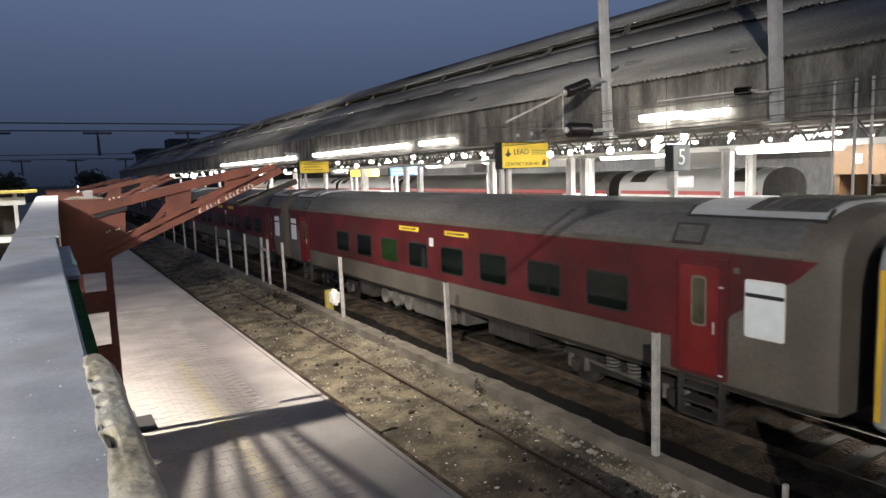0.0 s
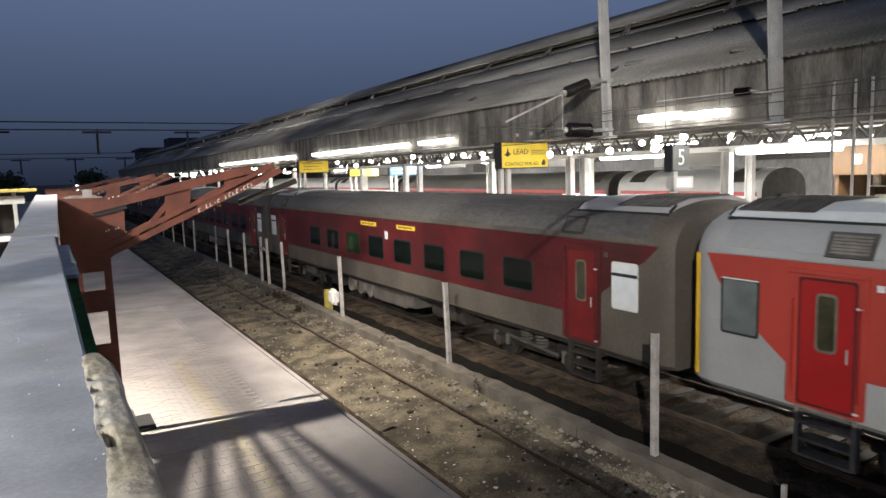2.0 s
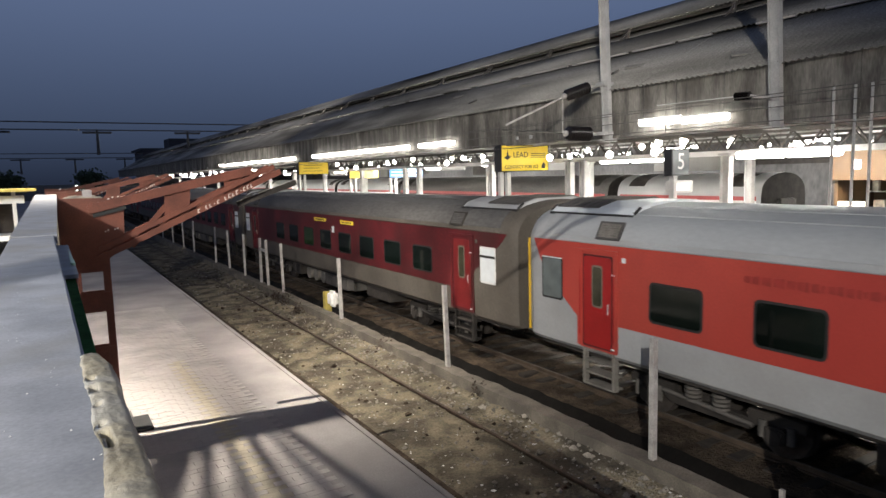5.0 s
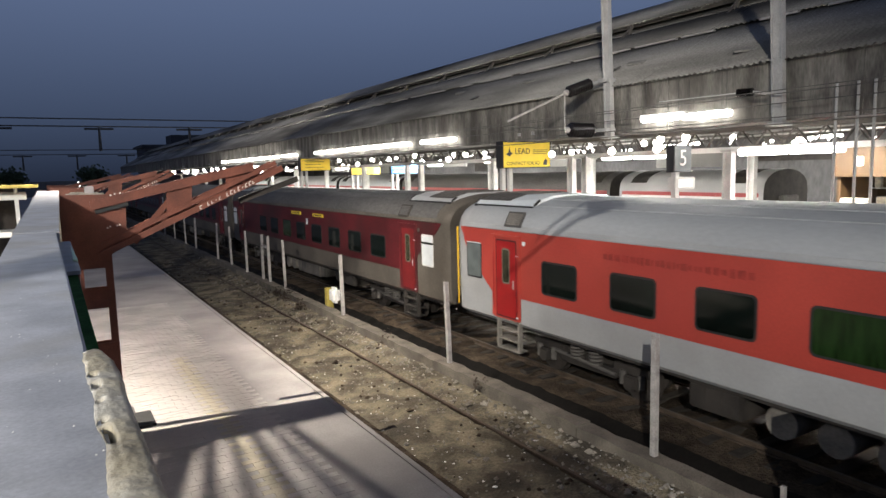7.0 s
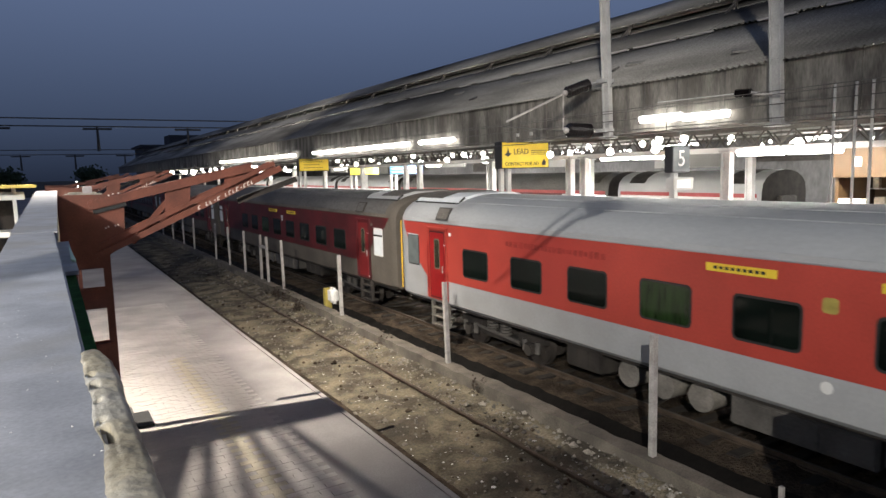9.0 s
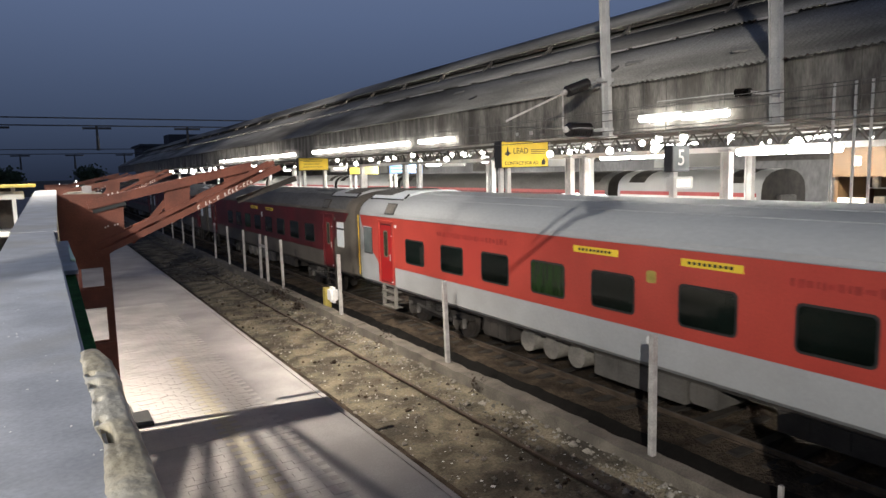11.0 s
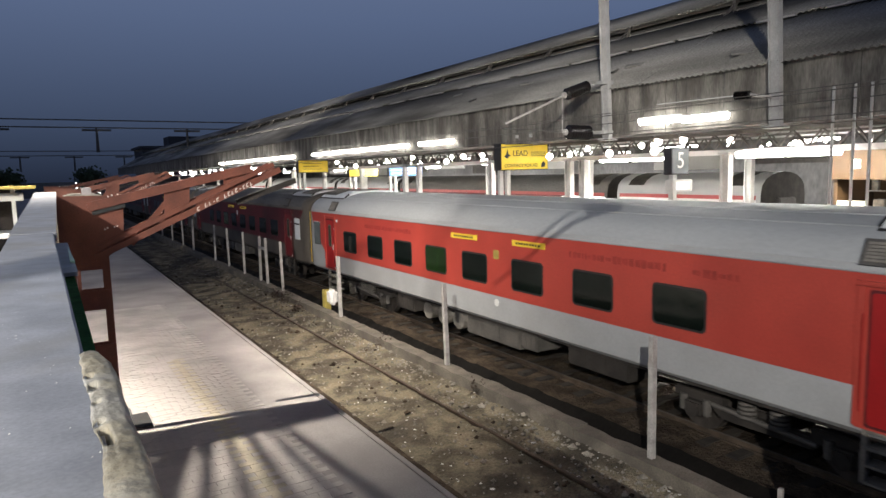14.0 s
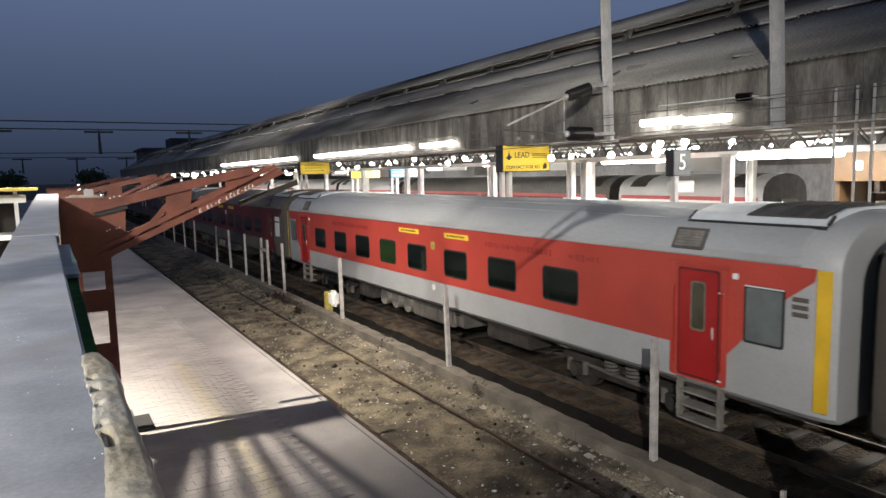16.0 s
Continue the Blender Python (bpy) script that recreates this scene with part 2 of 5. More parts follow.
def bar(bm, a, b, w, h, up=(0, 0, 1)):
    """A rectangular bar from a to b, w wide sideways and h high."""
    a, b = Vector(a), Vector(b)
    d = (b - a).normalized()
    side = d.cross(Vector(up))
    side = side.normalized() if side.length > 1e-4 else Vector((1, 0, 0))
    top = side.cross(d).normalized()
    vs = []
    for p in (a, b):
        for i, j in ((-1, -1), (1, -1), (1, 1), (-1, 1)):
            vs.append(bm.verts.new(p + side * (i * w / 2) + top * (j * h / 2)))
    for f in ((0, 1, 2, 3), (7, 6, 5, 4), (0, 4, 5, 1), (1, 5, 6, 2), (2, 6, 7, 3), (3, 7, 4, 0)):
        bm.faces.new([vs[i] for i in f])


def rod(bm, a, b, r0, r1=None, n=12):
    a, b = Vector(a), Vector(b)
    d = b - a
    m = Matrix.Translation((a + b) / 2) @ d.to_track_quat("Z", "Y").to_matrix().to_4x4()
    bmesh.ops.create_cone(bm, cap_ends=True, segments=n, radius1=r0, radius2=r0 if r1 is None else r1, depth=d.length, matrix=m)


def prism(bm, pts, lift):
    """A solid from a flat polygon, lifted by a vector."""
    lo = [bm.verts.new(Vector(p)) for p in pts]
    hi = [bm.verts.new(Vector(p) + Vector(lift)) for p in pts]
    bm.faces.new(lo)
    bm.faces.new(hi[::-1])
    for i in range(len(pts)):
        j = (i + 1) % len(pts)
        bm.faces.new((lo[i], hi[i], hi[j], lo[j]))


def rounded(y0, y1, z0, z1, r, n=4):
    """The corners of a rounded upright rectangle, as (y, z)."""
    out = []
    for cy, cz, a0 in ((y1 - r, z1 - r, 0), (y0 + r, z1 - r, 90), (y0 + r, z0 + r, 180), (y1 - r, z0 + r, 270)):
        for k in range(n + 1):
            a = radians(a0 + 90 * k / n)
            out.append((cy + r * math.cos(a), cz + r * math.sin(a)))
    return out


def finish(bm, name, mat, smooth=False):
    bmesh.ops.recalc_face_normals(bm, faces=bm.faces)
    me = bpy.data.meshes.new(name)
    bm.to_mesh(me)
    bm.free()
    me.materials.append(M[mat])
    if smooth:
        for p in me.polygons:
            p.use_smooth = True
        me.set_sharp_from_angle(angle=radians(35))
    return me


def part(name, bm, mat, parent, label="", smooth=False):
    ob = new(name, finish(bm, name, mat, smooth))
    ob.parent = parent
    return tagged(ob, label)


def thing(name, bm, mat, label, category, group="", kind="", smooth=False):
    return tagged(new(name, finish(bm, name, mat, smooth)), label, category, group, kind)


def empty(name, m, label, category, group="", kind=""):
    ob = new(name)
    ob.matrix_world = m
    return tagged(ob, label, category, group, kind)


def B():
    return bmesh.new()


def words(name, text, size, m, mat, parent):
    """Raised lettering as a mesh."""
    cu = bpy.data.curves.new(name, "FONT")
    cu.body, cu.size, cu.extrude, cu.align_x, cu.align_y = text, size, 0.004, "CENTER", "CENTER"
    tmp = bpy.data.objects.new(name, cu)
    scene.collection.objects.link(tmp)
    dg = bpy.context.evaluated_depsgraph_get()
    me = bpy.data.meshes.new_from_object(tmp.evaluated_get(dg))
    bpy.data.objects.remove(tmp)
    me.materials.clear()
    me.materials.append(M[mat])
    ob = new(name, me)
    ob.parent = parent
    ob.matrix_local = m
    return ob


# faces towards -x: text runs along -y; faces towards -y: text runs along +x
def face_minus_x(x, y, z):
    return Matrix.Translation((x, y, z)) @ Matrix(((0, 0, -1), (-1, 0, 0), (0, 1, 0))).to_4x4()


def face_minus_y(x, y, z):
    return Matrix.Translation((x, y, z)) @ Matrix(((1, 0, 0), (0, 0, -1), (0, 1, 0))).to_4x4()


# ---- the large structure ----
bm = B()
for x0, x1, y0, y1 in ((-900, 900, -200, 2500),):
    vs = [bm.verts.new(v) for v in ((x0, y0, -0.32), (x1, y0, -0.32), (x1, y1, -0.32), (x0, y1, -0.32))]
    bm.faces.new(vs)
thing("ground", bm, "ground", "dark bare railway yard ground at dusk", "ground", kind="structure")


def relief_sheet(name, mat, label, x0, x1, y0, y1, z, step, amp, edge=None):
    """A bumpy strip of earth with its own uneven surface."""
    nx, ny = max(2, int((x1 - x0) / step)), max(2, int((y1 - y0) / step))
    verts, faces = [], []
    for j in range(ny + 1):
        for i in range(nx + 1):
            x, y = x0 + (x1 - x0) * i / nx, y0 + (y1 - y0) * j / ny
            h = amp * (noise.noise((x * 0.9, y * 0.9, 3.1)) + 0.6 * noise.noise((x * 2.7, y * 2.7, 7.7)) + 0.4 * noise.noise((x * 7, y * 7, 1.7)))
            if edge:
                h += edge(x, y)
            verts.append((x, y, z + h))
    for j in range(ny):
        for i in range(nx):
            a = j * (nx + 1) + i
            faces.append((a, a + 1, a + nx + 2, a + nx + 1))
    me = bpy.data.meshes.new(name)
    me.from_pydata(verts, [], faces)
    me.materials.append(M[mat])
    for p in me.polygons:
        p.use_smooth = True
    return tagged(new(name, me), label, "ground", kind="structure")


relief_sheet("trackbed_near", "dirt", "dusty trackbed littered with rubble and rubbish", 3.9, 7.5, 3.0, 46, 0.0, 0.09, 0.05,
             lambda x, y: 0.16 * max(0, (x - 6.75)) - 0.10 * max(0, 5.2 - x))
relief_sheet("trackbed_near_far", "dirt", "dusty trackbed running away", 3.9, 7.5, 46, 190, 0.0, 0.4, 0.05)
# dark sheet laid beside the kerb, its shadow band put into the colour
relief_sheet("kerb_shade_strip", "kerb_shade", "near-black strip along the kerb wall, its shade put in the colour", 7.7, 8.78, -30, 70, -0.16, 0.12, 0.05,
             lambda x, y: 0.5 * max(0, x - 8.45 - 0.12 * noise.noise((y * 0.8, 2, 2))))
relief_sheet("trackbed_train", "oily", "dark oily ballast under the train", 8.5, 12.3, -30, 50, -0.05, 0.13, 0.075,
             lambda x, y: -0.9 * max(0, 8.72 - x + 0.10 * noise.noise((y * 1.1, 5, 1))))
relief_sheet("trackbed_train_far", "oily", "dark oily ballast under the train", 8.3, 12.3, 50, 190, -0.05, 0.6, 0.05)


relief_sheet("edge_dark_strip", "oily", "dark uneven strip along the platform wall", 3.95, 5.02, 3.0, 60, 0.045, 0.1, 0.03, lambda x, y: -0.10 * max(0, x - 4.8) * 5)


def rails(x, y0, y1, mat_top, label):
    for dx in (-0.862, 0.862):
        bm = B()
        box(bm, x + dx - 0.07, x + dx + 0.07, y0, y1, -0.12, -0.085)
        box(bm, x + dx - 0.010, x + dx + 0.010, y0, y1, -0.085, -0.035)
        box(bm, x + dx - 0.034, x + dx + 0.034, y0, y1, -0.035, 0.0, 0.006)
        ob = thing("rail", bm, "rail", label, "rail", kind="structure")
        ob.location.z = -0.12 if x + dx < 5 else 0.06
        bm = B()
        box(bm, x + dx - 0.026, x + dx + 0.026, y0, y1, 0.0, 0.003)
        part("running_surface", bm, mat_top, ob)


rails(5.72, 2.0, 180, "rail", "rusty half-buried rail of the empty track")
rails(10.70, -40, 180, "rail_top", "steel rail under the red train")

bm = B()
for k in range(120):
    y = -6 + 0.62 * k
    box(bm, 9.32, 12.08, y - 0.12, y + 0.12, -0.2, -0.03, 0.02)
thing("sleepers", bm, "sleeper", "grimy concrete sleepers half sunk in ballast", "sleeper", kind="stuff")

# near platform: concrete body, coping, pavers on top
PLAT = 0.8
EDGE = 4.02
bm = B()
box(bm, -9, EDGE - 0.12, -20, 180, -0.4, PLAT - 0.012)
platform = thing("platform_near", bm, "concrete", "grey paved station platform beside an empty track", "platform", kind="structure")
bm = B()
box(bm, EDGE - 0.12, EDGE + 0.0, -20, 180, PLAT - 0.22, PLAT, 0.02)
part("coping", bm, "concrete", platform)
bm = B()
box(bm, 2.86, EDGE - 0.12, -20, 180, PLAT - 0.012, PLAT - 0.006)
part("edge_strip", bm, "concrete", platform, "plain concrete strip along the edge")
bm = B()
box(bm, -9, 2.95, 22, 180, PLAT - 0.03, PLAT - 0.002)
part("far_surface", bm, "concrete", platform)
bm = B()
box(bm, -9, 2.95, -20, 5.0, PLAT - 0.03, PLAT - 0.002)
part("near_surface", bm, "concrete", platform)

# low wall between the tracks
wall = empty("wall_between_tracks", pose(0, 0, 0), "low broken concrete kerb wall between the tracks", "wall", kind="structure")
for k in range(14):
    y0 = 2 + k * 3.05
    top = 0.33 + 0.03 * noise.noise((k * 1.7, 0, 0))
    bm = B()
    box(bm, 7.42 + random.uniform(-.012, .012), 7.76, y0, y0 + 3.03, -0.3, top)
    bmesh.ops.subdivide_edges(bm, edges=[e for e in bm.edges if abs(e.verts[0].co.y - e.verts[1].co.y) > 1], cuts=24)
    for v in bm.verts:
        if v.co.z > 0:
            v.co.x += 0.022 * noise.noise((v.co.x * 9, v.co.y * 3, 2))
            v.co.z += 0.03 * noise.noise((v.co.x * 9, v.co.y * 2.2, 5)) - 0.07 * max(0, noise.noise((v.co.x * 2, v.co.y * 1.3, 9)) - 0.25)
    part("wall_block", bm, "oldwall", wall)
bm = B()
box(bm, 7.42, 7.76, 45, 180, -0.3, 0.36)
part("far_wall", bm, "oldwall", wall)

# far platform
bm = B()
box(bm, 12.42, 22.0, -60, 190, -0.4, PLAT)
thing("platform_far", bm, "platform2", "brightly lit island platform beyond the train", "platform", kind="structure")
bm = B()
box(bm, 30.0, 44.0, -60, 190, -0.4, PLAT)
thing("platform_distant", bm, "platform2", "lit platform behind the parked coaches", "platform", kind="structure")

# ---- big platform roof ----
EX, EZ = 13.2, 6.80
RX, RZ = 17.9, 9.20


def corrugated(x0, z0, x1, z1, y0, y1, pitch=0.15, amp=0.028, thick=0.012, per=4):
    """A corrugated sheet whose waves run from (x0, z0) to (x1, z1)."""
    n = int((y1 - y0) / pitch) * per
    d = Vector((x1 - x0, 0, z1 - z0)).normalized()
    nrm = Vector((-d.z, 0, d.x))
    verts, faces = [], []
    for i in range(n + 1):
        y = y0 + (y1 - y0) * i / n
        o = amp * math.sin(2 * math.pi * i / per)
        for (x, z) in ((x0, z0), (x1, z1)):
            for s in (0, thick):
                v = Vector((x, y, z)) + nrm * (o + s)
                verts.append(v)
    for i in range(n):
        a, b = 4 * i, 4 * i + 4
        faces += [(a, a + 2, b + 2, b), (a + 1, b + 1, b + 3, a + 3), (a, b, b + 1, a + 1), (a + 2, a + 3, b + 3, b + 2)]
    return verts, faces


def sheet(name, mat, parent, label, *args, **kw):
    v, f = corrugated(*args, **kw)
    me = bpy.data.meshes.new(name)
    me.from_pydata(v, [], f)
    me.materials.append(M[mat])
    for p in me.polygons:
        p.use_smooth = True
    ob = new(name, me)
    ob.parent = parent
    return tagged(ob, label)


roof = empty("platform_roof", pose(0, 0, 0), "long grey corrugated platform roof with a raised ridge tier", "roof", kind="structure")
LX = 16.15                      # the step between the lower and the upper sheets
LZ = EZ + 0.511 * (LX - EX)
for k in range(6):
    y0 = -12 + k * 8.0
    lift = random.uniform(-0.012, 0.012)
    sheet("lower_sheet", "sheet", roof, "", EX, EZ + lift, LX + 0.1, LZ + 0.05 + lift, y0, y0 + 7.98, amp=0.034)
    sheet("upper_sheet", "sheet", roof, "", LX - 0.2, LZ + 0.02 + lift, 17.6, 9.12 + lift, y0, y0 + 7.98)
    sheet("ridge_sheet", "sheet", roof, "raised ridge tier sheet", 17.72, 9.50 + lift, 19.6, 10.43 + lift, y0, y0 + 7.98, amp=0.034)
for name, seg in (("far_lower_sheet", (EX, EZ, LX, LZ)), ("far_upper_sheet", (LX - 0.1, LZ + 0.08, 17.6, 9.12)), ("far_ridge_sheet", (17.72, 9.50, 19.6, 10.43))):
    bm = B()
    x0, z0, x1, z1 = seg
    prism(bm, [(x0, 36, z0), (x1, 36, z1), (x1, 36, z1 + 0.05), (x0, 36, z0 + 0.05)], (0, 110, 0))
    part(name, bm, "sheet", roof)
# pale mortar line at the step, broken in places
step_rnd = random.Random(12)
y0 = -11.0
while y0 < 60:
    ln = step_rnd.uniform(0.8, 3.2)
    bm = B()
    bar(bm, (LX - 0.22, y0, LZ - 0.01), (LX - 0.22, y0 + ln, LZ - 0.01 + step_rnd.uniform(-0.01, 0.01)), 0.10, 0.05)
    part("mortar_fillet", bm, "paver", roof, "pale mortar fillet along the step")
    y0 += ln + step_rnd.uniform(0.0, 1.4)
# loose and broken pieces lying on the slope
for y0, xx, turn in ((13.4, 14.6, 20), (14.0, 14.4, -30), (18.6, 14.9, 10), (23.5, 15.2, 5), (9.6, 14.0, 40), (21.0, 14.2, -15)):
    bm = B()
    box(bm, -0.10, 0.10, -0.26, 0.26, 0.0, 0.05, 0.01)
    ob = part("broken_piece", bm, "sheet" if turn > 0 else "steel_dark", roof)
    ob.matrix_local = pose(xx, y0, EZ + 0.511 * (xx - EX) + 0.05, 0, -27, turn)
bm = B()
prism(bm, [(19.6, -12, 10.37), (26.5, -12, 7.0), (26.5, -12, 7.05), (19.6, -12, 10.42)], (0, 158, 0))
part("back_slope", bm, "sheet", roof)
# sheet added under the ridge tier to block light leaking up from below
bm = B()
prism(bm, [(RX - 0.05, -12, RZ), (19.6, -12, 10.05), (19.6, -12, 10.1), (RX - 0.05, -12, RZ + 0.05)], (0, 158, 0))
part("light_stop_sheet", bm, "sheet", roof)
bm = B()
bar(bm, (17.95, -12, 9.5), (17.95, 146, 9.5), 0.08, 0.12)
part("ridge_purlin", bm, "steel_dark", roof)
for k in range(24):
    y = -8 + 4.1 * k
    bm = B()
    bar(bm, (17.65, y, 9.0), (17.80, y, 9.52), 0.10, 0.10, up=(0, 1, 0))
    bar(bm, (17.25, y, 8.95), (17.85, y, 9.5), 0.06, 0.06, up=(0, 1, 0))
    bar(bm, (17.80, y, 9.46), (18.9, y, 10.0), 0.08, 0.10)
    part("ridge_bracket", bm, "under_grey", roof)
bm = B()
box(bm, EX + 0.24, EX + 0.32, -12, 146, EZ - 0.14, EZ + 0.03)
part("eave_purlin", bm, "steel_dark", roof)
# hanging fascia
for k in range(26):
    y0 = -10 + 1.52 * k
    v = B()
    zt, zb = EZ + 0.04, 5.58 + 0.05 * noise.noise((k * 2.3, 1, 1))
    box(v, EX + 0.17 + random.uniform(0, .03), EX + 0.215, y0, y0 + 1.50, zb, zt)
    part("fascia_panel", v, "fascia", roof)
bm = B()
box(bm, EX + 0.17, EX + 0.21, 29.5, 146, 5.6, EZ + 0.04)
part("far_fascia", bm, "fascia", roof)
# back wall of the station beyond, closing the view under the roof
bm = B()
box(bm, 44, 44.4, -60, 190, -0.4, 9)
thing("wall_far", bm, "far_wall", "grey station building wall far behind the platforms", "wall", kind="structure")
bm = B()
prism(bm, [(26.7, -12, 7.2), (44, -12, 8.0), (44, -12, 8.1), (26.7, -12, 7.3)], (0, 158, 0))
thing("roof_distant", bm, "far_wall", "further platform roofs seen from below", "roof", kind="structure")

# lattice girder under the roof
GX = 15.6
girder = empty("lattice_girder", pose(GX, 0, 0), "grey riveted lattice girder along the platform roof", "girder", kind="structure")
for z, h in ((5.57, 0.10), (5.06, 0.14)):
    bm = B()
    box(bm, -0.06, 0.06, -12, 120, z - h / 2, z + h / 2)
    part("chord", bm, "white" if h > 0.12 else "under_grey", girder)
for k in range(70):
    y = -4 + 0.72 * k
    bm = B()
    bar(bm, (0, y, 5.10), (0, y + 0.36, 5.55), 0.03, 0.06, up=(1, 0, 0))
    bar(bm, (0, y + 0.36, 5.55), (0, y + 0.72, 5.10), 0.03, 0.06, up=(1, 0, 0))
    part("lattice_web", bm, "under_grey", girder)


def roof_column(y, x=GX):
    ob = empty("roof_column", pose(x, y, PLAT), "pale grey steel column carrying the platform roof", "column", "columns of the platform roof")
    bm = B()
    box(bm, -0.10, 0.10, -0.13, -0.10, 0, 4.2)
    box(bm, -0.10, 0.10, 0.10, 0.13, 0, 4.2)
    box(bm, -0.02, 0.02, -0.10, 0.10, 0, 4.2)
    part("shaft", bm, "steel_grey", ob)
    bm = B()
    box(bm, -0.25, 0.25, -0.25, 0.25, 0, 0.05, 0.01)
    part("base_plate", bm, "steel_grey", ob)
    bm = B()
    box(bm, -0.16, 0.16, -0.16, 0.16, 4.20, 4.26)
    part("cap_plate", bm, "steel_grey", ob)
    bm = B()
    bar(bm, (-2.3, 0, 5.0), (0, 0, 4.9), 0.07, 0.10)
    bar(bm, (0, 0, 4.9), (4.6, 0, 5.2), 0.07, 0.10)
    part("tie_beam", bm, "steel_grey", ob)
    return ob


col = roof_column(11.1)
for y in (4.2, 16.5, 17.2, 21.8, 27.8, 29.2, 34.4, 40.2, 46, 52, 58, 64, 70, 77, 84, 92):
    copy_thing(col, pose(GX, y, PLAT))
for y in (6, 13.5, 21, 28.5, 36, 44, 52, 60):
    copy_thing(col, pose(20.2, y, PLAT))


def tube_light(x, y, z, length=1.25):
    ob = empty("tube_light", pose(x, y, z), "glowing white fluorescent tube light under the platform roof", "lamp", "platform tube lights")
    bm = B()
    box(bm, -0.08, 0.08, -length / 2, length / 2, 0.05, 0.09, 0.01)
    part("housing", bm, "white", ob)
    # thicker than a real tube: its bloom is put into the shape
    bm = B()
    rod(bm, (0, -length / 2 + 0.03, 0), (0, length / 2 - 0.03, 0), 0.095)
    part("tube", bm, "tube", ob)
    for s in (-0.4, 0.4):
        bm = B()
        rod(bm, (0, s * length, 0.08), (0, s * length, 0.95), 0.008, n=6)
        part("hanger", bm, "steel_dark", ob)
    return ob


TUBES = [(13.2, 10.0, 5.84), (13.2, 11.3, 5.88)]
for y in (21.5, 22.8, 25, 26.4, 27.8, 29.2, 30.6, 32, 33.5, 35, 39.5, 41, 43, 45, 47, 49, 51, 53, 55, 57.5):
    TUBES.append((13.2, y, 5.86))
tl = None
for x, y, z in TUBES:
    if tl is None:
        tl = tube_light(x, y, z)
    else:
        copy_thing(tl, pose(x, y, z))
for x, y, z in ((14.9, 8.4, 4.98), (14.9, 9.7, 4.98), (16.5, 14.6, 5.0), (16.5, 16.0, 5.0), (18.5, 18, 5.1), (18.5, 26, 5.1), (18.5, 34, 5.1), (16.5, 28, 5.0), (16.5, 40, 5.0), (18.5, 44, 5.1),
                (17, 22, 5.0), (17, 33, 5.0), (17, 52, 5.0), (33, 18, 5.9), (33, 26, 5.9), (33, 36, 5.9), (38, 22, 6.0), (38, 32, 6.0), (38, 48, 6.0), (42.5, 25, 6.0), (42.5, 40, 6.0), (33, 50, 5.9), (33, 66, 5.9), (42.5, 60, 6.0), (16.5, 58, 5.0), (17, 64, 5.0), (16.5, 70, 5.0), (18.5, 76, 5.1), (17, 82, 5.0), (16.5, 88, 5.0)):
    copy_thing(tl, pose(x, y, z))


def round_lamp(x, y, z):
    ob = empty("globe_lamp", pose(x, y, z), "small round glowing lamp under the roof", "lamp", "round platform lamps")
    # bulb oversized so that its halo is part of the shape
    bm = B()
    bmesh.ops.create_uvsphere(bm, u_segments=12, v_segments=8, radius=0.11)
    part("bulb", bm, "bulb", ob, smooth=True)
    bm = B()
    rod(bm, (0, 0, 0.07), (0, 0, 0.45), 0.012, n=6)
    part("stem", bm, "steel_grey", ob)
    return ob


gl = round_lamp(15.6, 12.5, 5.45)
random.seed(4)
LINES = {14.6: 5.15, 15.6: 5.45, 17.4: 5.2, 19.0: 5.5, 21.0: 5.3, 32.0: 5.6, 36.0: 5.8, 42.0: 5.9, 40.0: 6.0}
for k in range(70):
    x = random.choice(list(LINES))
    copy_thing(gl, pose(x, random.uniform(9, 75), LINES[x]))
for k in range(26):
    x = random.choice((14.6, 15.6, 17.4, 19.0))
    copy_thing(gl, pose(x, random.uniform(55, 110), LINES[x]))
for x, z in [*LINES.items(), (14.9, 5.5), (16.5, 5.55), (18.5, 5.6), (17.0, 5.55), (33.0, 6.4), (38.0, 6.5), (42.5, 6.5)]:
    bm = B()
    z += 0.43
    box(bm, x - 0.03, x + 0.03, 2, 112, z, z + 0.05)
    thing("lamp_conduit", bm, "steel_grey", "grey conduit carrying lamps under the roof", "conduit", kind="structure")


for x, z0 in ((21.6, 5.15), (31.0, 5.35)):
    gd = empty("lattice_girder", pose(x, 0, z0), "dark lattice girder of a further platform roof", "girder", kind="structure")
    for z in (0, 0.55):
        bm = B()
        box(bm, -0.05, 0.05, 2, 90, z, z + 0.09)
        part("chord", bm, "under_grey", gd)
    for k in range(60):
        y = 6 + 0.9 * k
        bm = B()
        bar(bm, (0, y, 0.05), (0, y + 0.45, 0.6), 0.03, 0.06, up=(1, 0, 0))
        bar(bm, (0, y + 0.45, 0.6), (0, y + 0.9, 0.05), 0.03, 0.06, up=(1, 0, 0))
        part("lattice_web", bm, "under_grey", gd)
for k in range(12):
    bm = B()
    box(bm, 34.0, 34.15, 10 + 7 * k, 15.5 + 7 * k, 5.0 - 0.25 * (k % 3), 5.6)
    thing("roof_valance", bm, "under" if k % 2 else "inner_roof", "hanging valance panel of a far platform roof", "panel", "far valance panels", kind="structure")

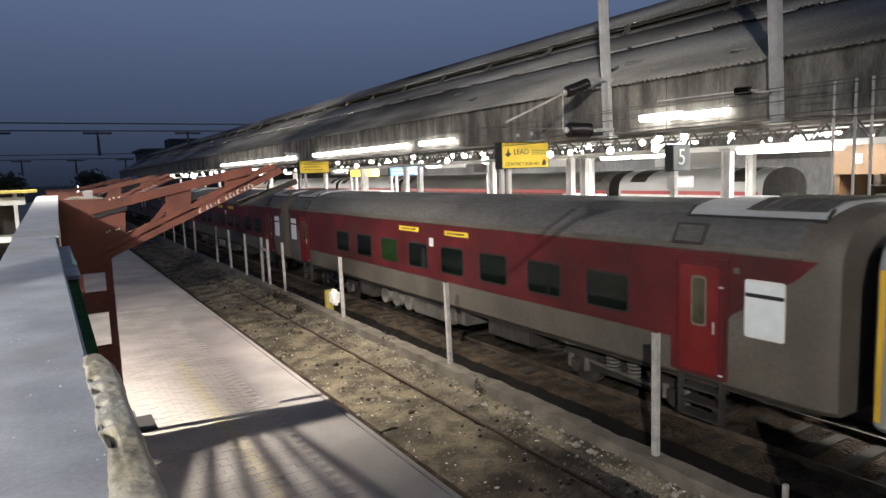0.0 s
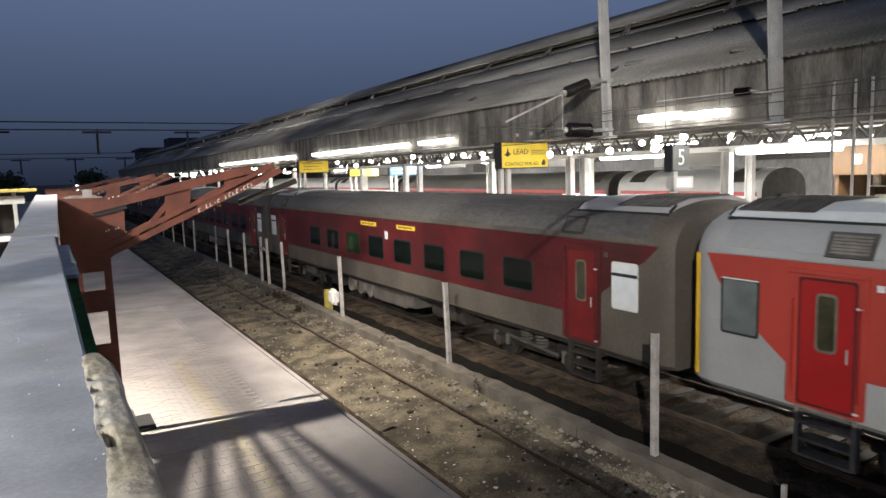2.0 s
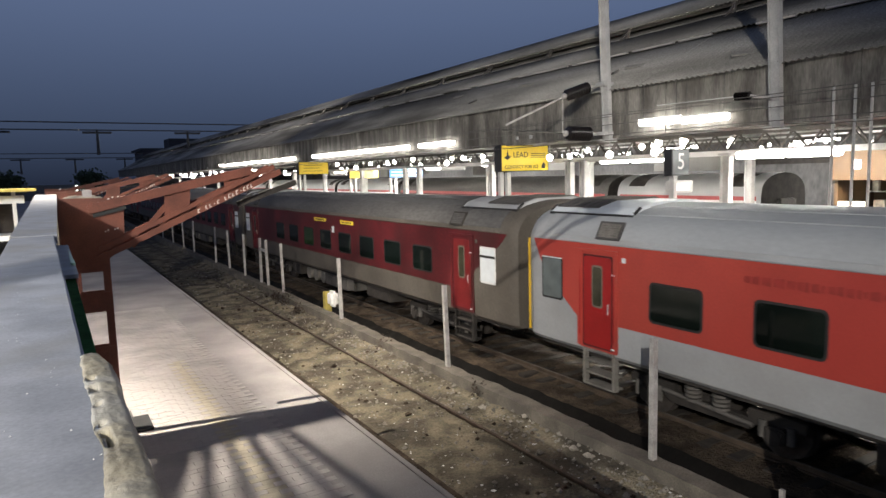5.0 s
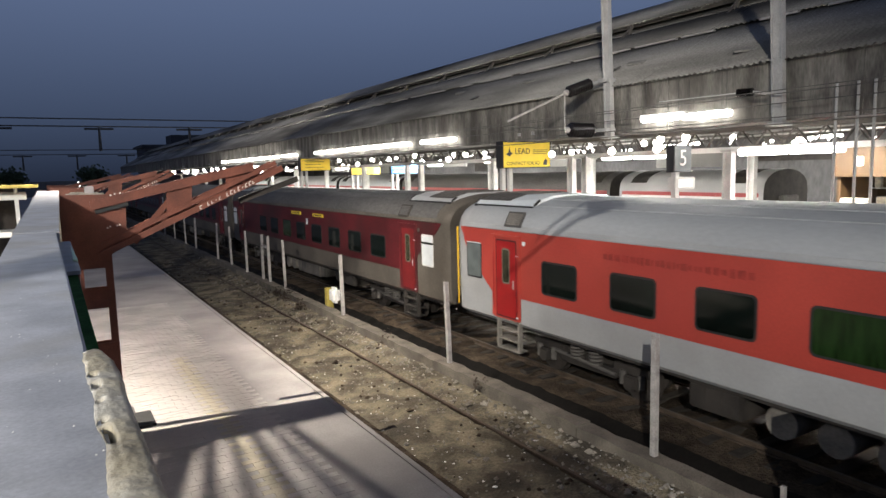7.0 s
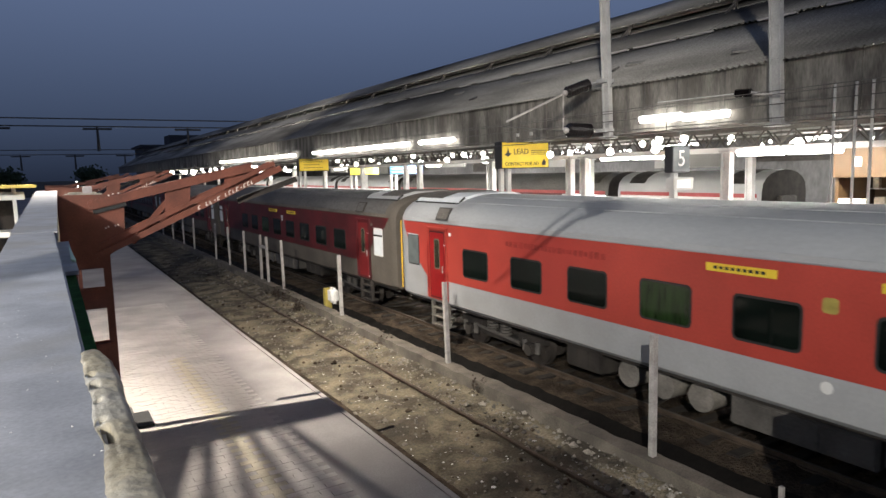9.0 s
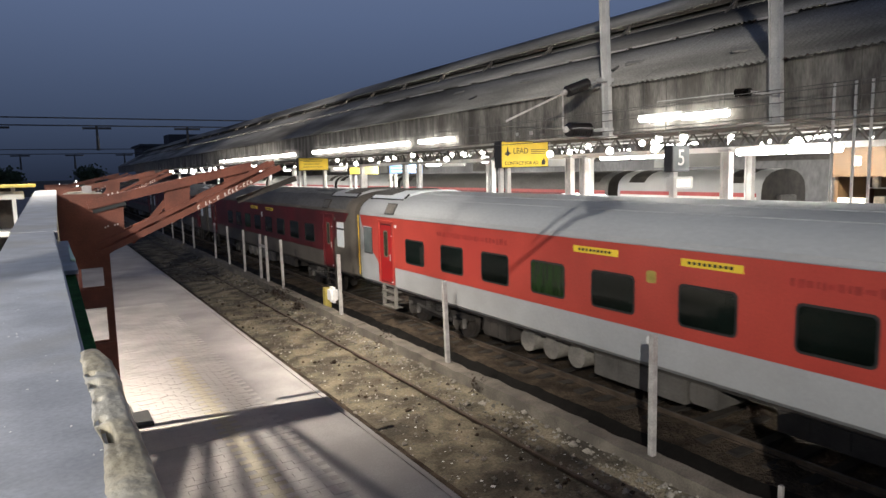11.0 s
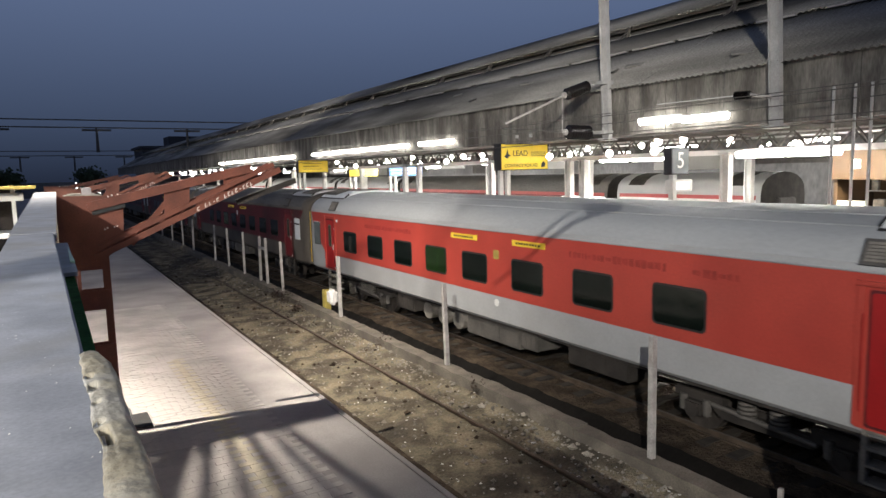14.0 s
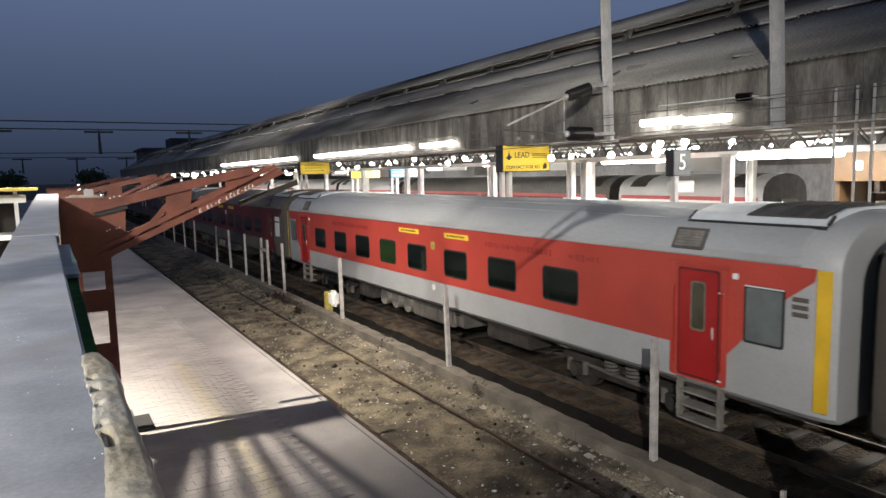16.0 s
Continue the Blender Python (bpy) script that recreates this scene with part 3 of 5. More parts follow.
# ---- overhead-line masts ----
def mast(x, y, z0, z1, lean):
    ob = empty("line_mast", pose(x, y, z0, 0, 0, 0), "grey steel overhead-line mast above the platform roof edge", "mast", "overhead-line masts")
    bm = B()
    h = z1 - z0
    for dy in (-0.11, 0.11):
        prism(bm, [(-0.07, dy - 0.012, 0), (0.07, dy - 0.012, 0), (0.07, dy + 0.012, 0), (-0.07, dy + 0.012, 0)], (0, lean * h, h))
    prism(bm, [(-0.012, -0.098, 0), (0.012, -0.098, 0), (0.012, 0.098, 0), (-0.012, 0.098, 0)], (0, lean * h, h))
    part("shaft", bm, "steel_grey", ob)
    bm = B()
    box(bm, -0.16, 0.16, -0.2, 0.2, -0.04, 0.02)
    part("foot_plate", bm, "steel_grey", ob)
    return ob


mast_a = mast(13.2, 13.05, 5.5, 10.6, 0.045)
mast_b = mast(13.2, 8.25, 5.5, 9.6, 0.045)


def insulator(bm, a, b, r):
    """A stack of sheds turned as one body about the line from a to b."""
    a, b = Vector(a), Vector(b)
    turn = (b - a).to_track_quat("Z", "Y").to_matrix()
    stations = [(0.0, 0.3)]
    for i in range(9):
        stations += [((i + 0.1) / 9, 0.55), ((i + 0.2) / 9, 1.0), ((i + 0.45) / 9, 0.92), ((i + 0.7) / 9, 0.55)]
    stations.append((1.0, 0.3))
    rings = []
    for u, k in stations:
        c = a.lerp(b, u)
        rings.append([c + turn @ Vector((r * k * math.cos(2 * math.pi * q / 16), r * k * math.sin(2 * math.pi * q / 16), 0)) for q in range(16)])
    rows = [[bm.verts.new(v) for v in ring] for ring in rings]
    for lo, hi in zip(rows, rows[1:]):
        for q in range(16):
            bm.faces.new((lo[q], lo[(q + 1) % 16], hi[(q + 1) % 16], hi[q]))
    bm.faces.new(rows[0][::-1])
    bm.faces.new(rows[-1])


cantilever = empty("line_cantilever", pose(0, 0, 0), "tubular overhead-line cantilever with two dark insulators", "cantilever")
bm = B()
insulator(bm, (12.85, 13.45, 6.93), (12.1, 13.5, 6.68), 0.16)
part("stay_insulator", bm, "porcelain", cantilever)
bm = B()
insulator(bm, (12.9, 13.45, 5.69), (12.15, 13.5, 5.70), 0.20)
part("bracket_insulator", bm, "porcelain", cantilever)
bm = B()
rod(bm, (13.2, 13.3, 7.0), (12.85, 13.45, 6.93), 0.035)
part("swivel", bm, "steel_grey", cantilever)
bm = B()
rod(bm, (13.2, 13.3, 5.68), (12.9, 13.45, 5.69), 0.035)
part("swivel", bm, "steel_grey", cantilever)
bm = B()
rod(bm, (12.1, 13.5, 6.68), (10.45, 13.95, 5.93), 0.028)
part("stay_tube", bm, "post", cantilever)
bm = B()
rod(bm, (12.15, 13.5, 5.70), (10.3, 13.9, 5.80), 0.016)
part("bracket_tube", bm, "steel_dark", cantilever)
bm = B()
rod(bm, (12.0, 13.5, 6.62), (12.0, 13.5, 5.72), 0.02)
part("strut", bm, "post", cantilever)
for p0 in ((12.06, 13.5, 6.67), (12.1, 13.5, 5.70)):
    bm = B()
    bmesh.ops.create_uvsphere(bm, u_segments=12, v_segments=8, radius=0.085, matrix=Matrix.Translation(p0))
    part("end_fitting", bm, "post", cantilever, smooth=True)
for z in (7.0, 5.68):
    bm = B()
    box(bm, 13.02, 13.38, 13.0, 13.34, z - 0.05, z + 0.05, 0.01)
    part("mast_clamp", bm, "steel_grey", cantilever)
side_ins = empty("line_insulator", pose(12.9, 8.35, 6.18), "short dark insulator held off the mast by a bracket", "insulator")
bm = B()
insulator(bm, (-0.05, 0.28, 0), (-0.1, 0.62, 0.01), 0.09)
part("insulator_body", bm, "porcelain", side_ins)
bm = B()
rod(bm, (0.2, -0.05, -0.08), (-0.05, 0.28, 0), 0.03)
part("holder", bm, "post", side_ins)
bm = B()
rod(bm, (-0.1, 0.62, 0.01), (-0.2, 2.6, 0.02), 0.012, n=6)
part("tie_wire", bm, "steel_grey", side_ins)
bm = B()
rod(bm, (10.7, -10, 5.95), (10.7, 13.9, 5.9), 0.008, n=6)
rod(bm, (10.7, 13.9, 5.9), (10.7, 70, 5.95), 0.008, n=6)
thing("catenary_wire", bm, "steel_dark", "thin overhead wire above the train", "cable")


for k, (x, z, sag) in enumerate(((12.95, 5.62, 0.0), (13.0, 5.86, 0.05), (12.9, 5.45, 0.03), (13.0, 6.1, 0.0))):
    bm = B()
    rod(bm, (x, 3, z + sag), (x + sag, 62, z - sag), 0.012, n=5)
    thing("roof_cable", bm, "steel_dark", "dark cable slung along the roof edge", "cable", "cables along the roof")
for y in (6.45, 6.75, 7.15):
    bm = B()
    rod(bm, (13.30, y, PLAT), (13.30, y, 6.2), 0.028, n=10)
    thing("down_pipe", bm, "steel_grey", "grey vertical pipe under the roof edge", "pipe", "pipes under the eave")
kiosk = empty("kiosk", pose(19.0, 9.0, PLAT), "tan platform kiosk with a lit shelf of packets", "kiosk")
for nm, args, mt in (("back_wall", (2.0, 2.2, -2.6, 1.1, 0, 4.3), "kiosk"), ("side_wall", (0, 2.0, 1.0, 1.1, 0, 4.3), "kiosk"), ("fascia_board", (-0.12, 0, -2.7, 1.2, 3.45, 4.3), "kiosk"), ("counter", (-0.35, 0.3, -2.6, 1.0, 1.0, 1.06), "white"),
                     ("counter_front", (-0.25, -0.2, -2.6, 1.0, 0, 1.0), "kiosk"), ("roof_board", (-0.1, 2.2, -2.6, 1.1, 4.31, 4.36), "kiosk"), ("notice", (-0.15, -0.125, 0.35, 0.6, 3.75, 4.0), "white")):
    bm = B()
    box(bm, *args, 0.01)
    part(nm, bm, mt, kiosk)
kiosk_rnd = random.Random(9)
for z in (1.5, 2.05, 2.6, 3.1):
    bm = B()
    box(bm, 1.5, 1.98, -2.5, 0.98, z - 0.03, z, 0.005)
    part("shelf", bm, "white", kiosk)
    y0 = -2.4
    while y0 < 0.7:
        w = kiosk_rnd.uniform(0.12, 0.3)
        bm = B()
        box(bm, 1.55, 1.85, y0, y0 + w, z, z + kiosk_rnd.uniform(0.15, 0.4), 0.02)
        part("packet", bm, kiosk_rnd.choice(("goods_orange", "goods_pale", "goods_pale", "stripe_red", "kiosk")), kiosk)
        y0 += w + kiosk_rnd.uniform(0.01, 0.1)
bm = B()
prism(bm, [(0, 0, 0), (0, 0.7, 0), (0.35, 0.7, 2.9), (0.35, 0, 2.9)], (0.04, 0, 0))
board = thing("leaning_board", bm, "goods_pale", "pale board leaning against the kiosk", "board")
board.location = (18.1, 9.0, PLAT)
bm = B()
box(bm, 17.6, 18.4, 6.2, 7.3, PLAT, PLAT + 2.6, 0.08)
thing("covered_stack", bm, "tarp_blue", "stack of goods under a dark blue tarpaulin", "goods")
for k, (x, y) in enumerate(((16.9, 17.3), (16.9, 18.1), (17.2, 18.9), (17.0, 33.0), (17.0, 34.2))):
    bm = B()
    box(bm, x - 0.3, x + 0.3, y - 0.32, y + 0.32, PLAT, PLAT + 2.9 - 0.1 * (k % 2), 0.06)
    thing("wrapped_parcel_stack", bm, "white_pane", "tall stack of white wrapped parcels on the platform", "parcels", "parcel stacks")

# ---- signs over the platform ----
def ad_sign(x0, x1, y, z0, z1, face, depth=0.4, posts=(0.12, 0.42)):
    ob = empty("hanging_sign", pose(x0, y, z0), "yellow hanging advertising sign box with black side", "sign", "hanging platform signs")
    w, h = x1 - x0, z1 - z0
    bm = B()
    box(bm, 0, w, 0.01, depth, 0, h, 0.01)
    part("case", bm, "sign_black", ob, "black sign case")
    bm = B()
    box(bm, 0.03, w - 0.03, 0, 0.012, 0.03, h - 0.03)
    part("face", bm, face, ob)
    for s in posts:
        bm = B()
        box(bm, s - 0.07, s + 0.07, depth / 2 - 0.07, depth / 2 + 0.07, PLAT - z0, 0.0)
        part("sign_post", bm, "steel_grey", ob, "pale steel sign post")
    return ob, w, h


s1, w, h = ad_sign(13.2, 15.25, 17.9, 4.72, 5.62, "sign_yellow")
words("lettering", "LEAD", 0.27, face_minus_y(w * 0.40, -0.006, h * 0.62), "sign_black", s1)
words("small_lettering", "CONTACT FOR AD", 0.165, face_minus_y(w * 0.42, -0.006, h * 0.17), "sign_black", s1)
bm = B()
for k in range(3):
    box(bm, w * 0.62, w * 0.93, -0.008, -0.001, h * (0.52 + 0.07 * k), h * (0.52 + 0.07 * k) + 0.02)
part("fine_print", bm, "sign_black", s1)
bm = B()
prism(bm, [(w * 0.06, -0.008, h * 0.52), (w * 0.13, -0.008, h * 0.44), (w * 0.2, -0.008, h * 0.56), (w * 0.15, -0.008, h * 0.6), (w * 0.13, -0.008, h * 0.8), (w * 0.11, -0.008, h * 0.6)], (0, 0.007, 0))
part("badge", bm, "sign_black", s1)
bm = B()
prism(bm, [(w * 0.84, -0.008, h * 0.1), (w * 0.92, -0.008, h * 0.1), (w * 0.93, -0.008, h * 0.24), (w * 0.89, -0.008, h * 0.34), (w * 0.85, -0.008, h * 0.24)], (0, 0.007, 0))
part("pointer_mark", bm, "sign_black", s1)
s2, w, h = ad_sign(13.2, 15.1, 38.2, 4.86, 5.62, "sign_yellow")
bm = B()
for k in range(3):
    box(bm, 0.3, w - 0.4 - 0.2 * (k % 2), -0.008, -0.001, 0.2 + 0.17 * k, 0.225 + 0.17 * k)
part("print_bar", bm, "sign_black", s2)
s3, w, h = ad_sign(15.5, 17.4, 36.0, 4.55, 5.0, "sign_yellow", 0.2)
s4, w, h = ad_sign(16.1, 18.2, 32.0, 4.55, 5.05, "sign_blue", 0.2)
tagged(s4, "blue and white hanging information sign")
bm = B()
for k in range(2):
    box(bm, 0.15, w - 0.3, -0.008, -0.001, 0.12 + 0.17 * k, 0.18 + 0.17 * k)
part("print_bar", bm, "white", s4)
s5, w, h = ad_sign(13.2, 13.85, 10.9, 4.52, 5.18, "sign_dark", 0.25, (0.2,))
tagged(s5, "dark platform number board reading 5")
bm = B()
box(bm, -0.12, 0.62, -0.14, 0.1, -0.42, -0.12, 0.02)
part("display_box", bm, "steel_grey", s5, "pale display box under the board")
bm = B()
box(bm, 0.0, 0.5, -0.148, -0.14, -0.37, -0.17)
part("display_glass", bm, "white_pane", s5)
words("number", "5", 0.56, face_minus_y(w / 2, -0.006, h / 2), "white", s5)


# ---- parked train on the far track ----
def simple_section(hw, z0, zc, zt, n=10):
    pts = [(-hw, z0), (-hw, zc)]
    for k in range(1, n):
        a = math.pi * k / n
        pts.append((-hw * math.cos(a), zc + (zt - zc) * math.sin(a) ** 0.8))
    return pts + [(hw, zc), (hw, z0)]


def loft(bm, rings):
    rows = [[bm.verts.new(v) for v in ring] for ring in rings]
    for a, b in zip(rows, rows[1:]):
        n = len(a)
        for i in range(n):
            j = (i + 1) % n
            bm.faces.new((a[i], a[j], b[j], b[i]))
    bm.faces.new(rows[0])
    bm.faces.new(rows[-1][::-1])


def parked_coach(y0, y1, white):
    ob = empty("parked_coach", pose(27.0, y0, 0), "parked grey-roofed coach in white with a red stripe" if white else "parked dark maroon coach with grey roof", "train coach", "parked coaches")
    L = y1 - y0
    sec = simple_section(1.6, 1.0, 3.46, 4.40)
    bm = B()
    loft(bm, [[(x, y, z) for x, z in sec] for y in (0, L)])
    part("body", bm, "coach_grey" if white else "grime_roof", ob, smooth=True)
    bm = B()
    box(bm, -1.625, -1.602, 0.2, L - 0.2, 1.1, 3.24)
    part("side_panel", bm, "white" if white else "maroon", ob)
    bm = B()
    box(bm, -1.634, -1.602, 0.2, L - 0.2, 3.245, 3.42)
    part("stripe", bm, "stripe_red", ob)
    for k in range(int((L - 3) / 2.4)):
        bm = B()
        box(bm, -1.645, -1.627, 2.6 + k * 2.4, 3.8 + k * 2.4, 2.2, 2.8)
        part("window", bm, "glass", ob)
    for yy in (4, L - 4):
        bm = B()
        box(bm, -1.3, 1.3, yy - 1.6, yy + 1.6, 0.0, 0.95)
        part("bogie", bm, "under", ob)
    bm = B()
    prism(bm, [(x * 0.99, -0.003, z) for x, z in sec], (0, -0.02, 0))
    part("end_wall", bm, "under", ob, "dark end wall")
    for yy in (1.2, L - 1.2):
        bm = B()
        loft(bm, [[(x * 1.006, y, z + 0.015) for x, z in sec[2:7]] + [(x * 0.98, y, z - 0.03) for x, z in sec[6:1:-1]] for y in (yy - 0.5, yy + 0.5)])
        part("roof_vent", bm, "under", ob, "dark vent panel on the roof's shoulder")
    bm = B()
    box(bm, -0.6, 0.6, -0.25, -0.025, 1.1, 3.3, 0.05)
    part("gangway", bm, "steel_dark", ob)
    return ob


parked_coach(16.45, 24.4, True)
parked_coach(25.1, 48.6, False)
parked_coach(49.3, 62.2, True)
parked_coach(62.9, 86, True)
parked_coach(86.9, 110, True)

# ---- fence posts between the tracks ----
pst = empty("fence_post", pose(7.62, 6.58, 0.3), "weathered pale steel angle fence post between the tracks", "post", "fence posts between tracks")
bm = B()
prism(bm, [(-0.045, -0.045, -0.05), (0.045, -0.045, -0.05), (0.045, -0.033, -0.05), (-0.033, -0.033, -0.05), (-0.033, 0.045, -0.05), (-0.045, 0.045, -0.05)], (0, 0, 1.97))
part("angle_bar", bm, "post", pst)
for y, x in ((12.5, 7.62), (18.77, 7.62), (24.6, 7.66), (26.6, 7.66), (27.6, 7.66), (30.2, 7.66), (33.1, 7.66), (36.1, 7.66), (42.0, 7.66), (45.4, 7.66), (49.5, 7.66), (54, 7.66)):
    copy_thing(pst, pose(x, y, 0.3, random.uniform(-1.5, 1.5), random.uniform(-1.5, 1.5), random.uniform(-8, 8)))
bm = B()
bar(bm, (7.64, 26.6, 1.75), (7.64, 27.6, 1.75), 0.03, 0.12)
thing("cross_board", bm, "post", "small board between two fence posts", "board")

jb = empty("junction_box", pose(7.9, 20.6, 0.05), "yellow trackside box on a short stand beside a fence post", "box")
bm = B()
box(bm, -0.12, 0.10, -0.10, 0.14, 0.15, 0.85, 0.02)
part("case", bm, "box_yellow", jb)
bm = B()
box(bm, -0.05, 0.05, -0.05, 0.05, -0.2, 0.16)
part("stand", bm, "steel_dark", jb)
bm = B()
box(bm, -0.1, 0.16, -0.62, -0.14, 0.40, 0.92, 0.09)
part("wrapped_sack", bm, "litter", jb, "pale wrapped sack beside the box")


# ---- the passing train ----
TX = 10.70                      # centre of its track
HW, HL = 1.62, 11.77            # half width, half length of a coach body
C0 = -7.475                     # middle of the red coach at the start


def coach_section():
    pts = [(-1.52, 1.08), (-1.60, 1.16), (-HW, 1.75), (-HW, 3.28)]
    for a, z in ((1.60, 3.40), (1.54, 3.54), (1.42, 3.69), (1.22, 3.82), (0.95, 3.92), (0.62, 3.99), (0.3, 4.03)):
        pts.append((-a, z))
    pts.append((0, 4.04))
    return pts + [(-x, z) for x, z in pts[-2::-1]]


def plate(bm, outline, x, t=0.006):
    """A thin plate on the coach's side from an outline of (y, z)."""
    prism(bm, [(x, y, z) for y, z in outline], (-t, 0, 0))


def bogie(parent, yc):
    b = B()
    for sx in (-1.02, 1.02):
        for y0, y1, z0, z1 in ((-1.75, -0.75, 0.62, 0.78), (0.75, 1.75, 0.62, 0.78), (-0.8, 0.8, 0.42, 0.62)):
            box(b, sx - 0.09, sx + 0.09, yc + y0, yc + y1, z0, z1, 0.02)
        bar(b, (sx, yc - 0.75, 0.52), (sx, yc - 1.0, 0.70), 0.18, 0.16)
        bar(b, (sx, yc + 0.75, 0.52), (sx, yc + 1.0, 0.70), 0.18, 0.16)
    box(b, -1.0, 1.0, yc - 0.25, yc + 0.25, 0.40, 0.75, 0.03)
    fr = part("bogie_frame", b, "under", parent)
    for sx in (-1.12, 1.12):
        for yy in (-0.28, 0.28):
            b = B()
            for k in range(5):
                rod(b, (sx, yc + yy, 0.62 + 0.075 * k), (sx, yc + yy, 0.665 + 0.075 * k), 0.15, n=14)
            part("air_spring", b, "under_grey", fr)
        for yy in (-1.28, 1.28):
            b = B()
            box(b, sx - 0.10, sx + 0.10, yc + yy - 0.17, yc + yy + 0.17, 0.36, 0.62, 0.03)
            rod(b, (sx - 0.12, yc + yy, 0.46), (sx + 0.12, yc + yy, 0.46), 0.13, n=16)
            part("axle_box", b, "under", fr)
            for dy in (-0.24, 0.24):
                b = B()
                rod(b, (sx, yc + yy + dy, 0.40), (sx, yc + yy + dy, 0.68), 0.07, n=12)
                part("coil_spring", b, "under_grey", fr)
    for sx in (-1.18,):
        b = B()
        rod(b, (sx, yc - 0.9, 0.55), (sx, yc + 0.9, 0.66), 0.04, n=8)
        part("damper", b, "under_grey", fr)
    sets = []
    for yy in (-1.28, 1.28):
        b = B()
        for sx in (-0.84, 0.84):
            rod(b, (sx - 0.065, 0, 0), (sx + 0.065, 0, 0), 0.4575, n=32)
            s = -1 if sx < 0 else 1
            rod(b, (sx - s * 0.08, 0, 0), (sx - s * 0.05, 0, 0), 0.485, n=32)
        rod(b, (-1.0, 0, 0), (1.0, 0, 0), 0.085, n=12)
        for sx in (-0.35, 0.35):
            rod(b, (sx - 0.055, 0, 0), (sx + 0.055, 0, 0), 0.32, n=24)
        for k in range(6):
            a = math.pi * k / 3
            rod(b, (-0.92, 0.28 * math.cos(a), 0.28 * math.sin(a)), (-0.89, 0.28 * math.cos(a), 0.28 * math.sin(a)), 0.04, n=8)
        w = part("wheelset", b, "wheel", parent)
        w.location = (0, yc + yy, 0.52)
        sets.append((w, yc + yy))
    return sets


